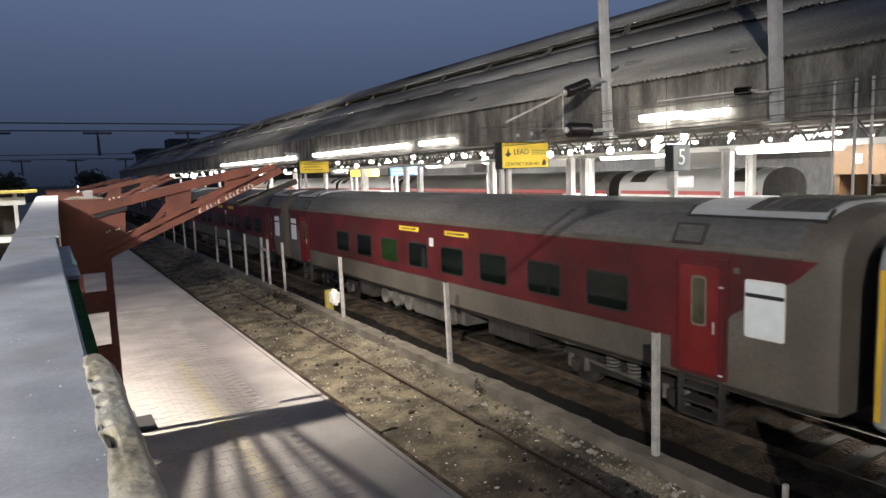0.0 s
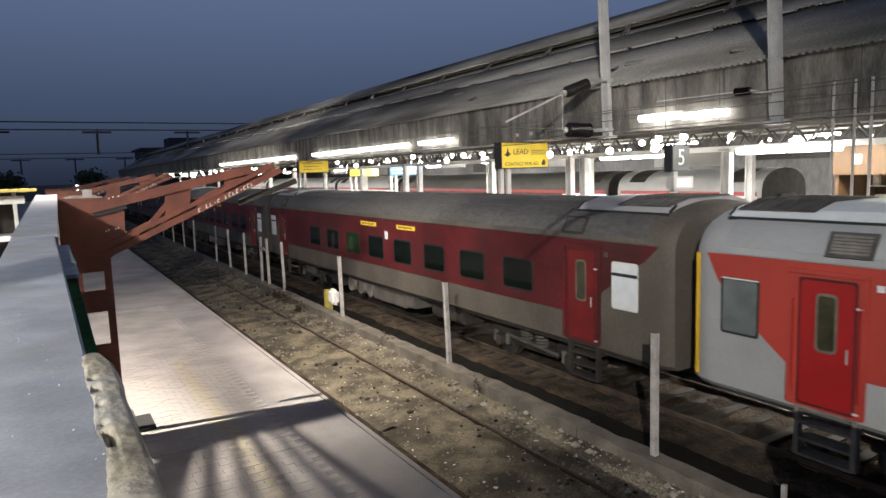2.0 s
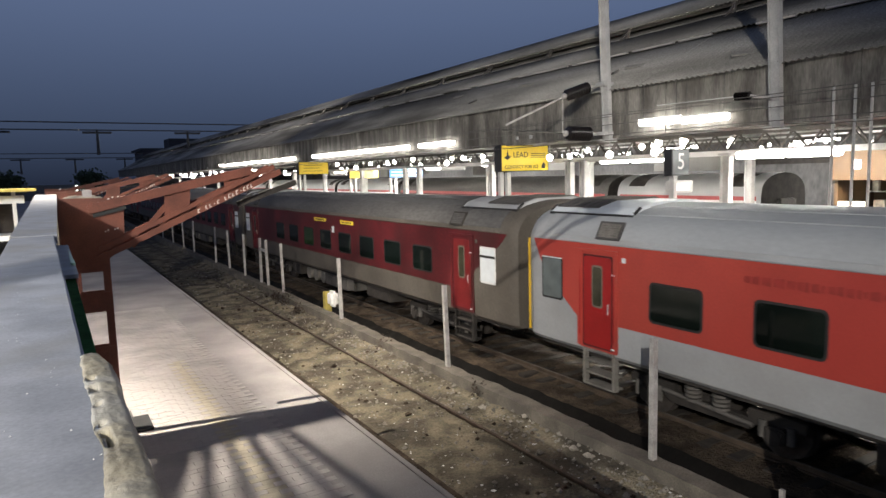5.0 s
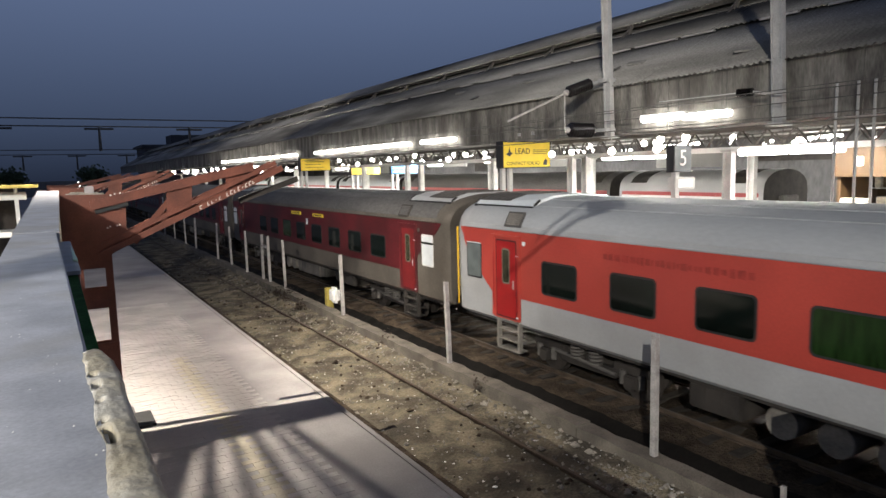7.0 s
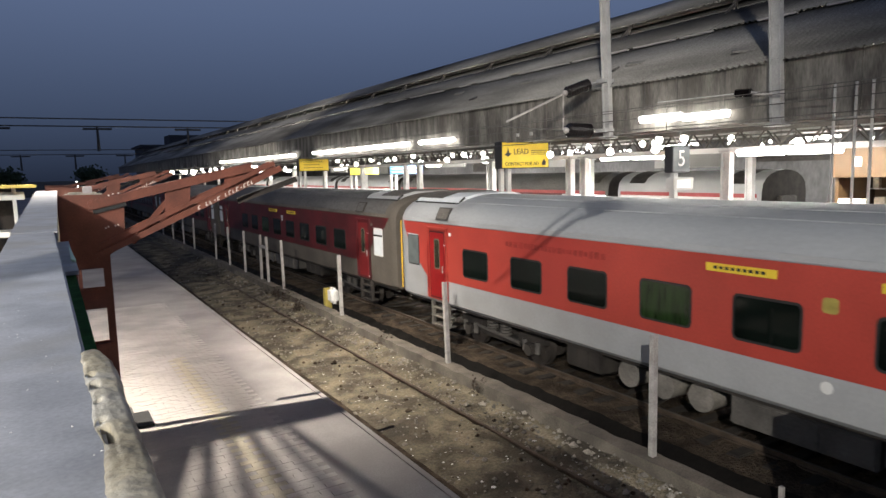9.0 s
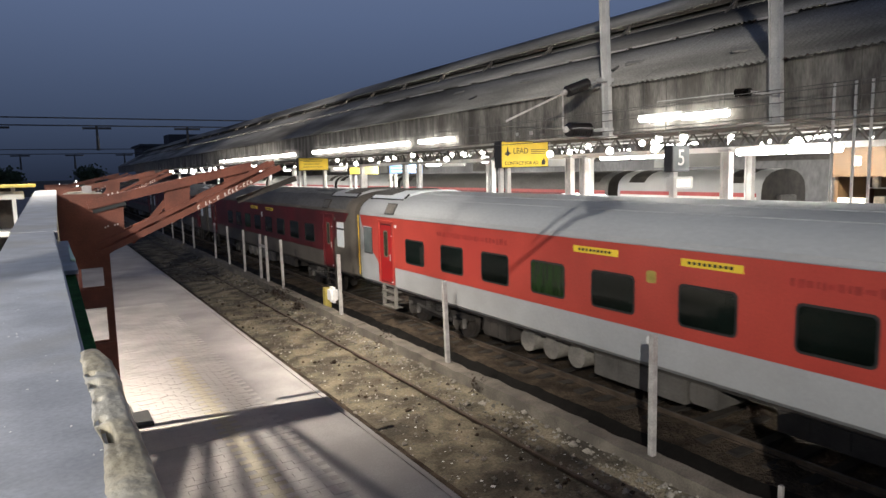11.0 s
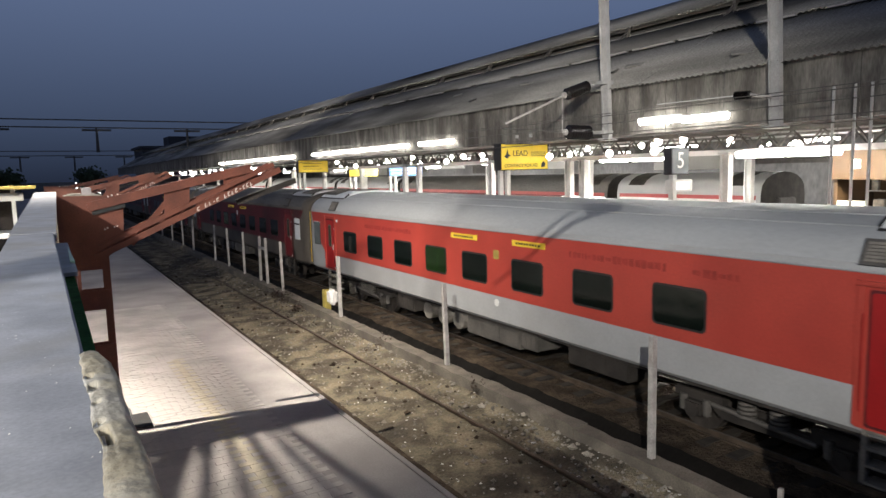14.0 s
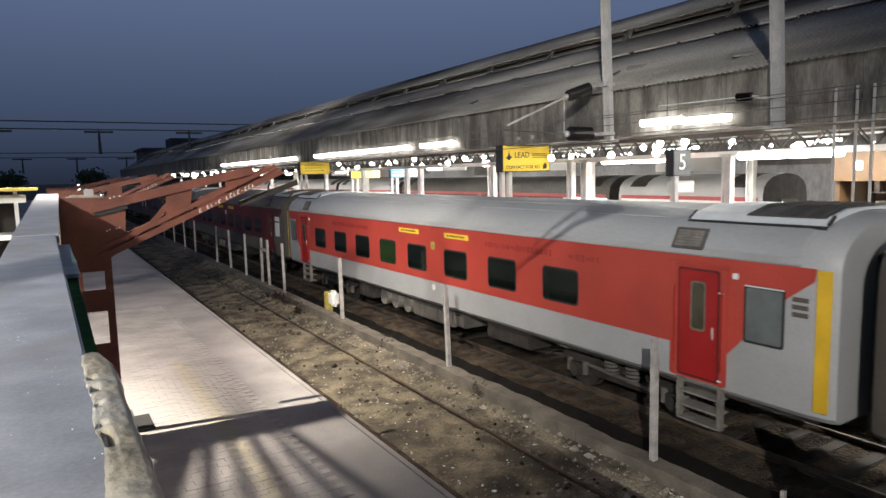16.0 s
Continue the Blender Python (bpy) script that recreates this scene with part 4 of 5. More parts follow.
def coach(name, label, pal, boards, y):
    ob = empty(name, pose(TX, y, 0), label, "train coach", "coaches of the passing train")
    red, grey, roofm, doorm = pal["band"], pal["grey"], pal["roof"], pal["door"]
    sec = coach_section()
    b = B()
    rings = []
    for yy, sx, sz in ((-HL, 0.93, 0.972), (-HL + 0.10, 0.97, 0.99), (-HL + 0.3, 0.993, 0.998), (-HL + 0.5, 1, 1), (HL - 0.5, 1, 1), (HL - 0.3, 0.993, 0.998), (HL - 0.10, 0.97, 0.99), (HL, 0.93, 0.972)):
        rings.append([(x * sx, yy, 1.2 + (z - 1.2) * sz) for x, z in sec])
    loft(b, rings)
    part("body_shell", b, grey, ob, smooth=True)
    # roof skin with ribs
    b = B()
    rp = [(x, z) for x, z in sec if z > 3.29]
    ring = [[(x * 1.004, yy, z + 0.008) for x, z in rp] + [(x * 0.97, yy, z - 0.03) for x, z in rp[::-1]] for yy in (-HL + 0.55, HL - 0.55)]
    loft(b, ring)
    roof_part = part("roof", b, roofm, ob, smooth=True)
    for s in (-1, 1):
        for xx in (0.7, 1.15):
            b = B()
            zz = np.interp(xx, [0, 0.3, 0.62, 0.95, 1.22, 1.42], [4.04, 4.03, 3.99, 3.92, 3.82, 3.69])
            bar(b, (s * xx, -HL + 2.6, zz + 0.012), (s * xx, HL - 2.6, zz + 0.012), 0.035, 0.014)
            part("roof_rib", b, roofm, roof_part)
    # gutter strip
    for s in (-1, 1):
        b = B()
        bar(b, (s * 1.632, -HL + 0.5, 3.31), (s * 1.632, HL - 0.5, 3.31), 0.03, 0.025)
        part("gutter", b, grey, ob)
    # coloured band on both sides
    for s in (-1, 1):
        x = s * (HW + 0.001)
        t = 0.005 * -s
        b = B()
        top, low, e = 3.285, 1.76, HL - 0.36
        out = [(-11.50, 3.285), (-11.47, 3.10), (-11.0, 2.74), (-10.45, 2.12), (-10.12, low), (10.12, low), (10.45, 2.02), (10.72, 2.25), (11.3, 2.86), (11.5, 3.285)] if pal["slant"] else \
              [(-e - 0.1, 3.285), (-e + 0.2, 3.0), (-e + 1.25, 2.3), (-e + 1.6, low), (e - 1.6, low), (e - 1.25, 2.3), (e - 0.2, 3.0), (e + 0.1, 3.285)]
        prism(b, [(x, yy, z) for yy, z in out], (-t, 0, 0))
        part("colour_band", b, red, ob)
        if pal["stripe"]:
            for ey in (-1, 1):
                b = B()
                y0, y1 = (-11.72, -11.51) if ey < 0 else (11.63, 11.70)
                prism(b, [(x, yy, z) for yy, z in ((y0, 1.25), (y1, 1.25), (y1, 3.27), (y0, 3.27))], (-t * 1.4, 0, 0))
                part("end_stripe", b, "coach_yellow", ob, "yellow end stripe")
        # windows
        for yc in pal["windows"]:
            b = B()
            prism(b, [(x - t, yy, z) for yy, z in rounded(yc - 0.56, yc + 0.56, 1.98, 2.72, 0.10)], (-t * 1.2, 0, 0))
            w = part("window", b, "rubber", ob, "black rubber window surround")
            b = B()
            prism(b, [(x - 2.2 * t, yy, z) for yy, z in rounded(yc - 0.52, yc + 0.52, 2.02, 2.68, 0.08)], (-t * 0.8, 0, 0))
            part("pane", b, "glass_green" if yc in (1.88, 1.8) else "glass", w, "tinted window pane")
        # doors, end windows and steps
        for ey in (-1, 1):
            yc = ey * 9.58
            b = B()
            prism(b, [(x - t, yc + yy, z) for yy, z in rounded(-0.54, 0.54, 1.20, 3.19, 0.05)], (-t * 1.2, 0, 0))
            fr = part("door_frame", b, red, ob)
            # flat plate, not a real recess; the recess's shade is its dark colour
            b = B()
            prism(b, [(x - 2.2 * t, yc + yy, z) for yy, z in rounded(-0.40, 0.40, 1.23, 3.08, 0.04)], (-t * 0.4, 0, 0))
            part("door_recess_shade", b, "maroon", ob, "flat dark plate standing in for the door recess's shade")
            b = B()
            prism(b, [(x - 2.6 * t, yc + yy, z) for yy, z in rounded(-0.365, 0.365, 1.27, 3.04, 0.05)], (-t * 1.2, 0, 0))
            d = part("door", b, doorm, ob)
            for dy in (-0.49, 0.49):
                b = B()
                prism(b, [(x - 2.2 * t, yc + dy + yy, z) for yy, z in rounded(-0.055, 0.055, 1.22, 3.12, 0.03)], (-t * 3.5, 0, 0))
                part("door_jamb", b, red, ob)
            b = B()
            prism(b, [(x - 2.2 * t, yc + yy, z) for yy, z in ((-0.56, 3.13), (0.56, 3.13), (0.56, 3.19), (-0.56, 3.19))], (-t * 8, 0, 0))
            part("lintel", b, red, ob)
            b = B()
            prism(b, [(x - 3.8 * t, yc + yy, z) for yy, z in rounded(-0.15, 0.15, 2.04, 2.88, 0.07)], (-t * 0.8, 0, 0))
            wf2 = part("door_window", b, "window_rim", d)
            b = B()
            prism(b, [(x - 4.6 * t, yc + yy, z) for yy, z in rounded(-0.115, 0.115, 2.08, 2.84, 0.05)], (-t * 0.4, 0, 0))
            part("pane", b, "door_glass", wf2)
            b = B()
            prism(b, [(x - 3.8 * t, yc + yy, z) for yy, z in rounded(-0.30, 0.30, 1.34, 1.95, 0.05)], (-t * 0.5, 0, 0))
            part("door_panel", b, doorm, d)
            b = B()
            rod(b, (x - 6 * t, yc - 0.29, 1.95), (x - 6 * t, yc - 0.29, 2.15), 0.014, n=8)
            part("door_handle", b, "post", d)
            for dy in (-0.455, 0.455):
                b = B()
                rod(b, (x - 0.05 * -s, yc + dy, 1.45), (x - 0.05 * -s, yc + dy, 2.75), 0.010, n=8)
                for z in (1.45, 2.75):
                    rod(b, (x, yc + dy, z), (x - 0.05 * -s, yc + dy, z), 0.014, n=6)
                part("handrail", b, doorm, d)
            for z in (1.28, 2.72):
                b = B()
                box(b, min(x - 10 * t, x - 2 * t), max(x - 10 * t, x - 2 * t), yc - 0.47, yc - 0.40, z, z + 0.025)
                part("hinge_lug", b, "white_pane", d, "pale hinge lug")
            b = B()
            box(b, min(x - 5 * t, x), max(x - 5 * t, x), yc - 0.72, yc - 0.63, 2.99, 3.08)
            part("door_lamp", b, "white_pane" if pal["slant"] else "grime_grey", ob, "small square lamp beside the door")
            b = B()
            y0 = -10.73 if ey < 0 else 10.91
            prism(b, [(x - t, y0 + yy, z) for yy, z in rounded(-0.325, 0.325, 2.03, 2.93, 0.05)], (-t * 1.2, 0, 0))
            w = part("toilet_window", b, "rubber" if pal["slant"] else "white", ob)
            b = B()
            prism(b, [(x - 2.3 * t, y0 + yy, z) for yy, z in rounded(-0.29, 0.29, 2.07, 2.89, 0.04)], (-t * 0.6, 0, 0))
            part("pane", b, "frosted" if pal["slant"] else "white_pane", w)
            for z in (2.905,) if pal["slant"] else ():
                b = B()
                box(b, min(x - 5 * t, x - 2 * t), max(x - 5 * t, x - 2 * t), y0 - 0.31, y0 + 0.31, z, z + 0.02)
                part("drip_strip", b, "white_pane", w, "bright drip strip")
            if pal["slant"] and ey < 0:
                for k in range(3):
                    b = B()
                    prism(b, [(x - t, yy, z) for yy, z in ((-11.40, 2.56 + 0.11 * k), (-11.16, 2.56 + 0.11 * k), (-11.16, 2.63 + 0.11 * k), (-11.40, 2.63 + 0.11 * k))], (-t * 0.4, 0, 0))
                    part("lettering_bar", b, "grime_grey", ob, "dark stencilled lettering")
            if not pal["slant"]:
                b = B()
                prism(b, [(x - 3.0 * t, y0 + yy, z) for yy, z in ((-0.31, 2.66), (0.31, 2.66), (0.31, 2.72), (-0.31, 2.72))], (-t * 0.8, 0, 0))
                part("glazing_bar", b, "rubber", w)
            sm = "tank_grey" if pal["slant"] else "under"
            for dy in (-0.40, 0.40):
                b = B()
                box(b, min(x - s * 0.12, x - s * 0.02), max(x - s * 0.12, x - s * 0.02), yc + dy - 0.035, yc + dy + 0.035, 0.44, 1.24)
                part("step_stringer", b, sm, ob)
            for k in range(4):
                b = B()
                box(b, min(x - s * 0.30, x), max(x - s * 0.30, x), yc - 0.38, yc + 0.38, 0.44 + 0.24 * k, 0.475 + 0.24 * k)
                part("step", b, sm, ob)
        # destination boards
        for ya, yb in boards:
            b = B()
            prism(b, [(x - t, yy, z) for yy, z in ((ya, 3.02), (yb, 3.02), (yb, 3.15), (ya, 3.15))], (-t * 3, 0, 0))
            bd = part("destination_board", b, "sign_yellow", ob, "yellow destination board")
            for k in range(9):
                b = B()
                u0 = yb + (ya - yb) * (0.12 + 0.085 * k)
                u1 = u0 + (ya - yb) * 0.055
                prism(b, [(x - 4 * t, yy, z) for yy, z in ((u0, 3.06), (u1, 3.06), (u1, 3.11), (u0, 3.11))], (-t * 0.5, 0, 0))
                part("print_bar", b, "sign_black", bd)
        if pal["slant"]:
            # faded line of lettering, as bars
            for g0, g1, zz in ((-5.9, -3.4, 3.0), (3.3, 6.5, 3.0), (-7.3, -6.4, 2.98)):
                rl = random.Random(int(g0 * 10))
                u0 = g0
                while u0 < g1 - 0.1:
                    ln = rl.uniform(0.04, 0.16)
                    hz = rl.uniform(0.035, 0.08)
                    b = B()
                    prism(b, [(x - t, yy, z) for yy, z in ((u0, zz - hz), (u0 + ln, zz - hz * rl.uniform(0.7, 1)), (u0 + ln, zz + hz * rl.uniform(0.7, 1)), (u0, zz + hz))], (-t * 0.4, 0, 0))
                    part("lettering_bar", b, "letter_red", ob, "faded dark red lettering")
                    u0 += ln + rl.uniform(0.015, 0.05)
            b = B()
            prism(b, [(x - t, -0.93 + yy, z) for yy, z in rounded(-0.11, 0.11, 2.64, 2.86, 0.05)], (-t, 0, 0))
            part("emblem", b, "box_yellow", ob, "small cream emblem")
            b = B()
            prism(b, [(x - t, -0.93 + yy, z) for yy, z in rounded(-0.09, 0.09, 1.50, 1.68, 0.085)], (-t, 0, 0))
            part("round_mark", b, "white", ob)
        else:
            b = B()
            prism(b, [(x - t, -0.85 + yy, z) for yy, z in rounded(-0.11, 0.11, 2.66, 2.9, 0.02)], (-t, 0, 0))
            part("notice_plate", b, "white_pane", ob)
    # roof air conditioners
    for ey in (-1, 1):
        b = B()
        y0, y1 = sorted((ey * 9.07, ey * 11.38))
        prof = [(-1.22, 3.83), (-1.05, 3.95), (-0.6, 4.055), (0.6, 4.055), (1.05, 3.95), (1.22, 3.83)]
        loft(b, [[(px, yy, pz + 0.02) for px, pz in prof] for yy in (y0, y1)])
        # hood colour lightened: the glare on its top is put into the paint
        ac = part("roof_unit", b, "coach_grey" if not pal["slant"] else "white_pane", ob, "roof air-conditioning hood")
        # edge shadow of the hood, made as black bars round its foot
        for sx in (-1, 1):
            b = B()
            bar(b, (sx * 1.235, y0 - 0.02, 3.815), (sx * 1.235, y1 + 0.02, 3.815), 0.04, 0.055)
            part("hood_edge_shadow", b, "rubber", ac, "black bar along the hood's foot as its edge shadow")
        for yr in (y0 - 0.015, y1 + 0.015):
            b = B()
            bar(b, (-1.2, yr, 3.86), (-1.03, yr, 3.98), 0.03, 0.05)
            part("hood_edge_shadow", b, "rubber", ac)
        g0, g1 = sorted((ey * 10.07, ey * 11.32))
        b = B()
        prism(b, [(-1.12, g0, 3.945), (-0.6, g0, 4.078), (0.6, g0, 4.078), (1.12, g0, 3.945), (1.12, g0, 3.965), (0.6, g0, 4.098), (-0.6, g0, 4.098), (-1.12, g0, 3.965)], (0, g1 - g0, 0))
        part("grille_frame", b, "steel_dark", ac)
        for k in range(6):
            b = B()
            yy = g0 + 0.06 + (g1 - g0 - 0.12) * k / 5
            prism(b, [(-1.1, yy, 3.972), (-0.6, yy, 4.1), (0.6, yy, 4.1), (1.1, yy, 3.972), (1.1, yy, 3.987), (0.6, yy, 4.115), (-0.6, yy, 4.115), (-1.1, yy, 3.987)], (0, 0.03, 0))
            part("grille_slat", b, "under_grey", ac)
        for s in (-1, 1):
            b = B()
            yc = ey * 9.33
            tilt = ((1.615, 3.38), (1.44, 3.71))

            def on_vent(u, v, lift):
                """A point on the sloping vent: u along the coach, v up its slope."""
                return (s * (tilt[0][0] + (tilt[1][0] - tilt[0][0]) * v + lift * 0.88), yc + u, tilt[0][1] + (tilt[1][1] - tilt[0][1]) * v + lift * 0.47)

            prism(b, [on_vent(-0.31, 0, 0.012), on_vent(0.31, 0, 0.012), on_vent(0.31, 1, 0.012), on_vent(-0.31, 1, 0.012)], (s * 0.02, 0, 0.012))
            vent = part("side_vent", b, "steel_dark" if pal["slant"] else "under", ob, "dark framed roof-side vent")
            for k in range(6):
                b = B()
                v0 = 0.12 + 0.13 * k
                prism(b, [on_vent(-0.25, v0, 0.035), on_vent(0.25, v0, 0.035), on_vent(0.25, v0 + 0.1, 0.035), on_vent(-0.25, v0 + 0.1, 0.035)], (s * 0.012, 0, 0.008))
                part("louvre", b, "tank_grey" if pal["slant"] else roofm, vent)
    # gangways
    for ey in (-1, 1):
        for k in range(3):
            b = B()
            y0 = ey * (HL + 0.01 + 0.07 * k)
            y1 = ey * (HL + 0.06 + 0.07 * k)
            w = 0.62 - 0.03 * (k % 2)
            box(b, -w, w, min(y0, y1), max(y0, y1), 1.15, 3.45 - 0.03 * (k % 2), 0.03)
            part("bellows_fold", b, "rubber", ob)
        b = B()
        box(b, -0.16, 0.16, min(ey * HL, ey * (HL + 0.22)), max(ey * HL, ey * (HL + 0.22)), 0.9, 1.12, 0.03)
        part("coupler", b, "under", ob)
    # underframe boxes and tanks
    for nm, y0, y1, z0, z1, mt in (("battery_box", -1.54, 0.70, 0.52, 1.02, "under_grey"), ("transformer_box", -2.15, -1.62, 0.60, 1.02, "under_grey"), ("equipment_box", -4.9, -3.2, 0.62, 1.05, "under"), ("water_tank_box", 3.6, 4.6, 0.55, 1.04, "under")):
        b = B()
        box(b, -1.42, 1.42, y0, y1, z0, z1, 0.03)
        part(nm, b, mt, ob)
        b = B()
        for k in range(3):
            yy = y0 + (y1 - y0) * (k + 0.5) / 3
            box(b, -1.435, -1.42, yy - (y1 - y0) / 7, yy + (y1 - y0) / 7, z0 + 0.07, z1 - 0.07)
        part("box_lid", b, mt, ob)
    for yc in (3.03, 2.21, 1.39):
        b = B()
        rod(b, (-1.25, yc, 0.70), (1.25, yc, 0.70), 0.26, n=20)
        part("air_tank", b, "tank_grey", ob, "pale dusty air tank", smooth=True)
    b = B()
    box(b, -1.45, 1.45, -HL + 0.3, HL - 0.3, 1.0, 1.12)
    part("underframe", b, "under", ob)
    b = B()
    for k in range(4):
        rod(b, (-1.35 + 0.12 * k, -6, 0.98 - 0.02 * k), (-1.35 + 0.12 * k, 6, 0.98 - 0.02 * k), 0.02, n=6)
    part("brake_pipe", b, "under", ob)
    sets = bogie(ob, -7.45) + bogie(ob, 7.45)
    return ob, sets


RED = dict(band="coach_red", grey="coach_grey", roof="roof_grey", door="door_red", slant=True, stripe=True, windows=(7.75, 5.73, 3.8, 1.88, 0.0, -2.08, -4.12, -6.17))
OLD = dict(band="maroon", grey="grime_grey", roof="grime_roof", door="maroon_door", slant=False, stripe=False, windows=(5.5, 3.65, 1.8, -0.05, -1.9, -3.75, -5.63, -7.5))
red_coach, red_sets = coach("red_coach", "clean bright red and grey air-conditioned coach on the track", RED, ((-2.72, -1.57), (-0.15, 1.05)), C0)
old_coach, old_sets = coach("maroon_coach", "grimy dark maroon and grey coach on the track", OLD, ((-2.72, -1.58), (-0.15, 1.03)), C0 + 24)
TRAIN = [(red_coach, red_sets, C0), (old_coach, old_sets, C0 + 24)]
for k in (2, 3, 4, 5, -1):
    ob = copy_thing(old_coach, pose(TX, C0 + 24 * k, 0))
    if k < 0:
        tagged(ob, "grimy maroon coach coupled behind the red one")
    sets = [(c, c.location.y) for c in ob.children if c.name.startswith("wheelset")]
    TRAIN.append((ob, sets, C0 + 24 * k))


# ---- red-oxide shelter frame on the near platform ----
frame_ob = empty("shelter_frame", pose(0, 11.9, PLAT), "rust-red steel shelter frame, a battened column with a raking arm", "steel frame")
for dx in (0.32, 0.80):
    b = B()
    box(b, dx - 0.05, dx + 0.05, -0.10, -0.085, 0, 2.75)
    box(b, dx - 0.05, dx + 0.05, 0.085, 0.10, 0, 2.75)
    box(b, dx - 0.006, dx + 0.006, -0.085, 0.085, 0, 2.75)
    part("column_leg", b, "red_oxide", frame_ob)
for z in (0.1, 0.95, 1.85, 2.5):
    b = B()
    box(b, 0.27, 0.85, -0.115, -0.102, z, z + 0.32)
    box(b, 0.27, 0.85, 0.102, 0.115, z, z + 0.32)
    part("batten_plate", b, "red_oxide", frame_ob)
b = B()
prism(b, [(0.10, -0.125, 3.69), (1.12, -0.125, 3.67), (1.08, -0.125, 2.86), (0.78, -0.125, 2.66), (0.12, -0.125, 2.66)], (0, 0.02, 0))
part("gusset_plate", b, "red_oxide", frame_ob)
b = B()
prism(b, [(0.10, 0.105, 3.69), (1.12, 0.105, 3.67), (1.08, 0.105, 2.86), (0.78, 0.105, 2.66), (0.12, 0.105, 2.66)], (0, 0.02, 0))
part("gusset_plate", b, "red_oxide", frame_ob)
# lower chord: two channels; upper chord
for dy in (-0.15, 0.15):
    b = B()
    bar(b, (0.66, dy, 2.70), (3.72, dy, 4.04), 0.03, 0.10)
    bar(b, (0.66, dy * 0.75, 2.655), (3.72, dy * 0.75, 3.995), 0.09, 0.015)
    part("lower_chord", b, "red_oxide", frame_ob)
    b = B()
    bar(b, (0.72, dy, 2.86), (3.60, dy, 4.13), 0.03, 0.075)
    part("lower_chord_angle", b, "red_oxide", frame_ob)
    b = B()
    bar(b, (0.60, dy, 3.50), (3.20, dy, 4.06), 0.03, 0.13)
    bar(b, (0.60, dy * 0.75, 3.57), (3.20, dy * 0.75, 4.13), 0.10, 0.015)
    part("upper_chord", b, "red_oxide", frame_ob)
b = B()
prism(b, [(1.72, -0.11, 3.22), (2.12, -0.11, 3.40), (2.16, -0.11, 3.82), (1.74, -0.11, 3.74)], (0, 0.02, 0))
part("web_plate", b, "red_oxide", frame_ob)
b = B()
prism(b, [(2.72, -0.11, 3.66), (3.3, -0.11, 3.92), (3.3, -0.11, 4.05), (2.72, -0.11, 3.95)], (0, 0.02, 0))
part("web_plate", b, "red_oxide", frame_ob)
b = B()
bar(b, (1.2, 0, 2.86), (1.95, 0, 3.72), 0.03, 0.09)
part("diagonal", b, "red_oxide", frame_ob)
random.seed(8)
for k in range(15):
    u = k / 14
    x0, z0 = 2.24 + 0.92 * u, 3.355 + 0.403 * u
    hh = random.uniform(0.055, 0.075)
    if k not in (1, 4, 6, 11):
        # a painted character as two or three short strokes
        for q in range(random.choice((2, 3))):
            b = B()
            zz = z0 + hh * (0.0, 0.48, 0.85)[q]
            if q == 1:
                prism(b, [(x0, -0.1665, z0), (x0 + 0.014, -0.1665, z0 + 0.006), (x0 + 0.014, -0.1665, z0 + 0.006 + hh), (x0, -0.1665, z0 + hh)], (0, -0.004, 0))
            else:
                prism(b, [(x0, -0.1665, zz), (x0 + 0.04, -0.1665, zz + 0.018), (x0 + 0.04, -0.1665, zz + 0.032), (x0, -0.1665, zz + 0.014)], (0, -0.004, 0))
            part("paint_mark", b, "chalk", frame_ob, "white painted mark")
    elif k in (4, 11):
        b = B()
        prism(b, [(x0 + 0.01, -0.1665, z0 + 0.03), (x0 + 0.035, -0.1665, z0 + 0.04), (x0 + 0.035, -0.1665, z0 + 0.052), (x0 + 0.01, -0.1665, z0 + 0.042)], (0, -0.004, 0))
        part("paint_mark", b, "chalk", frame_ob, "white painted mark")
# tie bar and thin rod at the arm's tip, bolts on the plate
b = B()
bar(b, (3.02, 0.28, 3.46), (4.14, 0.28, 3.83), 0.05, 0.10)
part("tip_bar", b, "under", frame_ob, "dark bar past the arm's tip")
# black bar on the plate in place of the upper chord's shadow
b = B()
bar(b, (0.66, -0.16, 3.40), (1.14, -0.16, 3.51), 0.02, 0.06)
part("chord_shadow_bar", b, "rubber", frame_ob, "black bar standing in for the upper chord's shadow")
for bx, bz in ((0.82, 3.14), (0.86, 3.16), (0.96, 3.17), (1.0, 3.18), (0.9, 3.66), (0.96, 3.68), (1.04, 3.69)):
    b = B()
    rod(b, (bx, -0.125, bz), (bx, -0.15, bz), 0.014, n=6)
    part("bolt", b, "chalk", frame_ob)
b = B()
box(b, 0.15, 1.0, -0.22, 0.22, 0, 0.03, 0.005)
part("base_plate", b, "steel_dark", frame_ob)
b = B()
box(b, 0.86, 1.22, -0.90, -0.2, -0.02, 0.05, 0.008)
part("foot_cover", b, "rubber", frame_ob, "dark steel cover at the foot")
# rubbish lying on top of the frame
for x0, x1, y0, z0, mt in ((0.28, 0.82, 11.95, 4.59, "stone"), (0.34, 0.74, 12.02, 4.61, "stone"), (0.55, 0.68, 12.0, 4.61, "concrete")):
    b = B()
    box(b, x0, x1, y0 - 0.1, y0 + 0.12, z0 - 0.13, z0 - 0.09 if x1 - x0 > 0.2 else z0, 0.01)
    thing("scrap_strip", b, mt, "pale scrap strip lying on the rusty frame", "scrap", "scraps on the frame")
# further frames along the platform
for yy in (23.5, 35.0):
    copy_thing(frame_ob, pose(0, yy, PLAT))

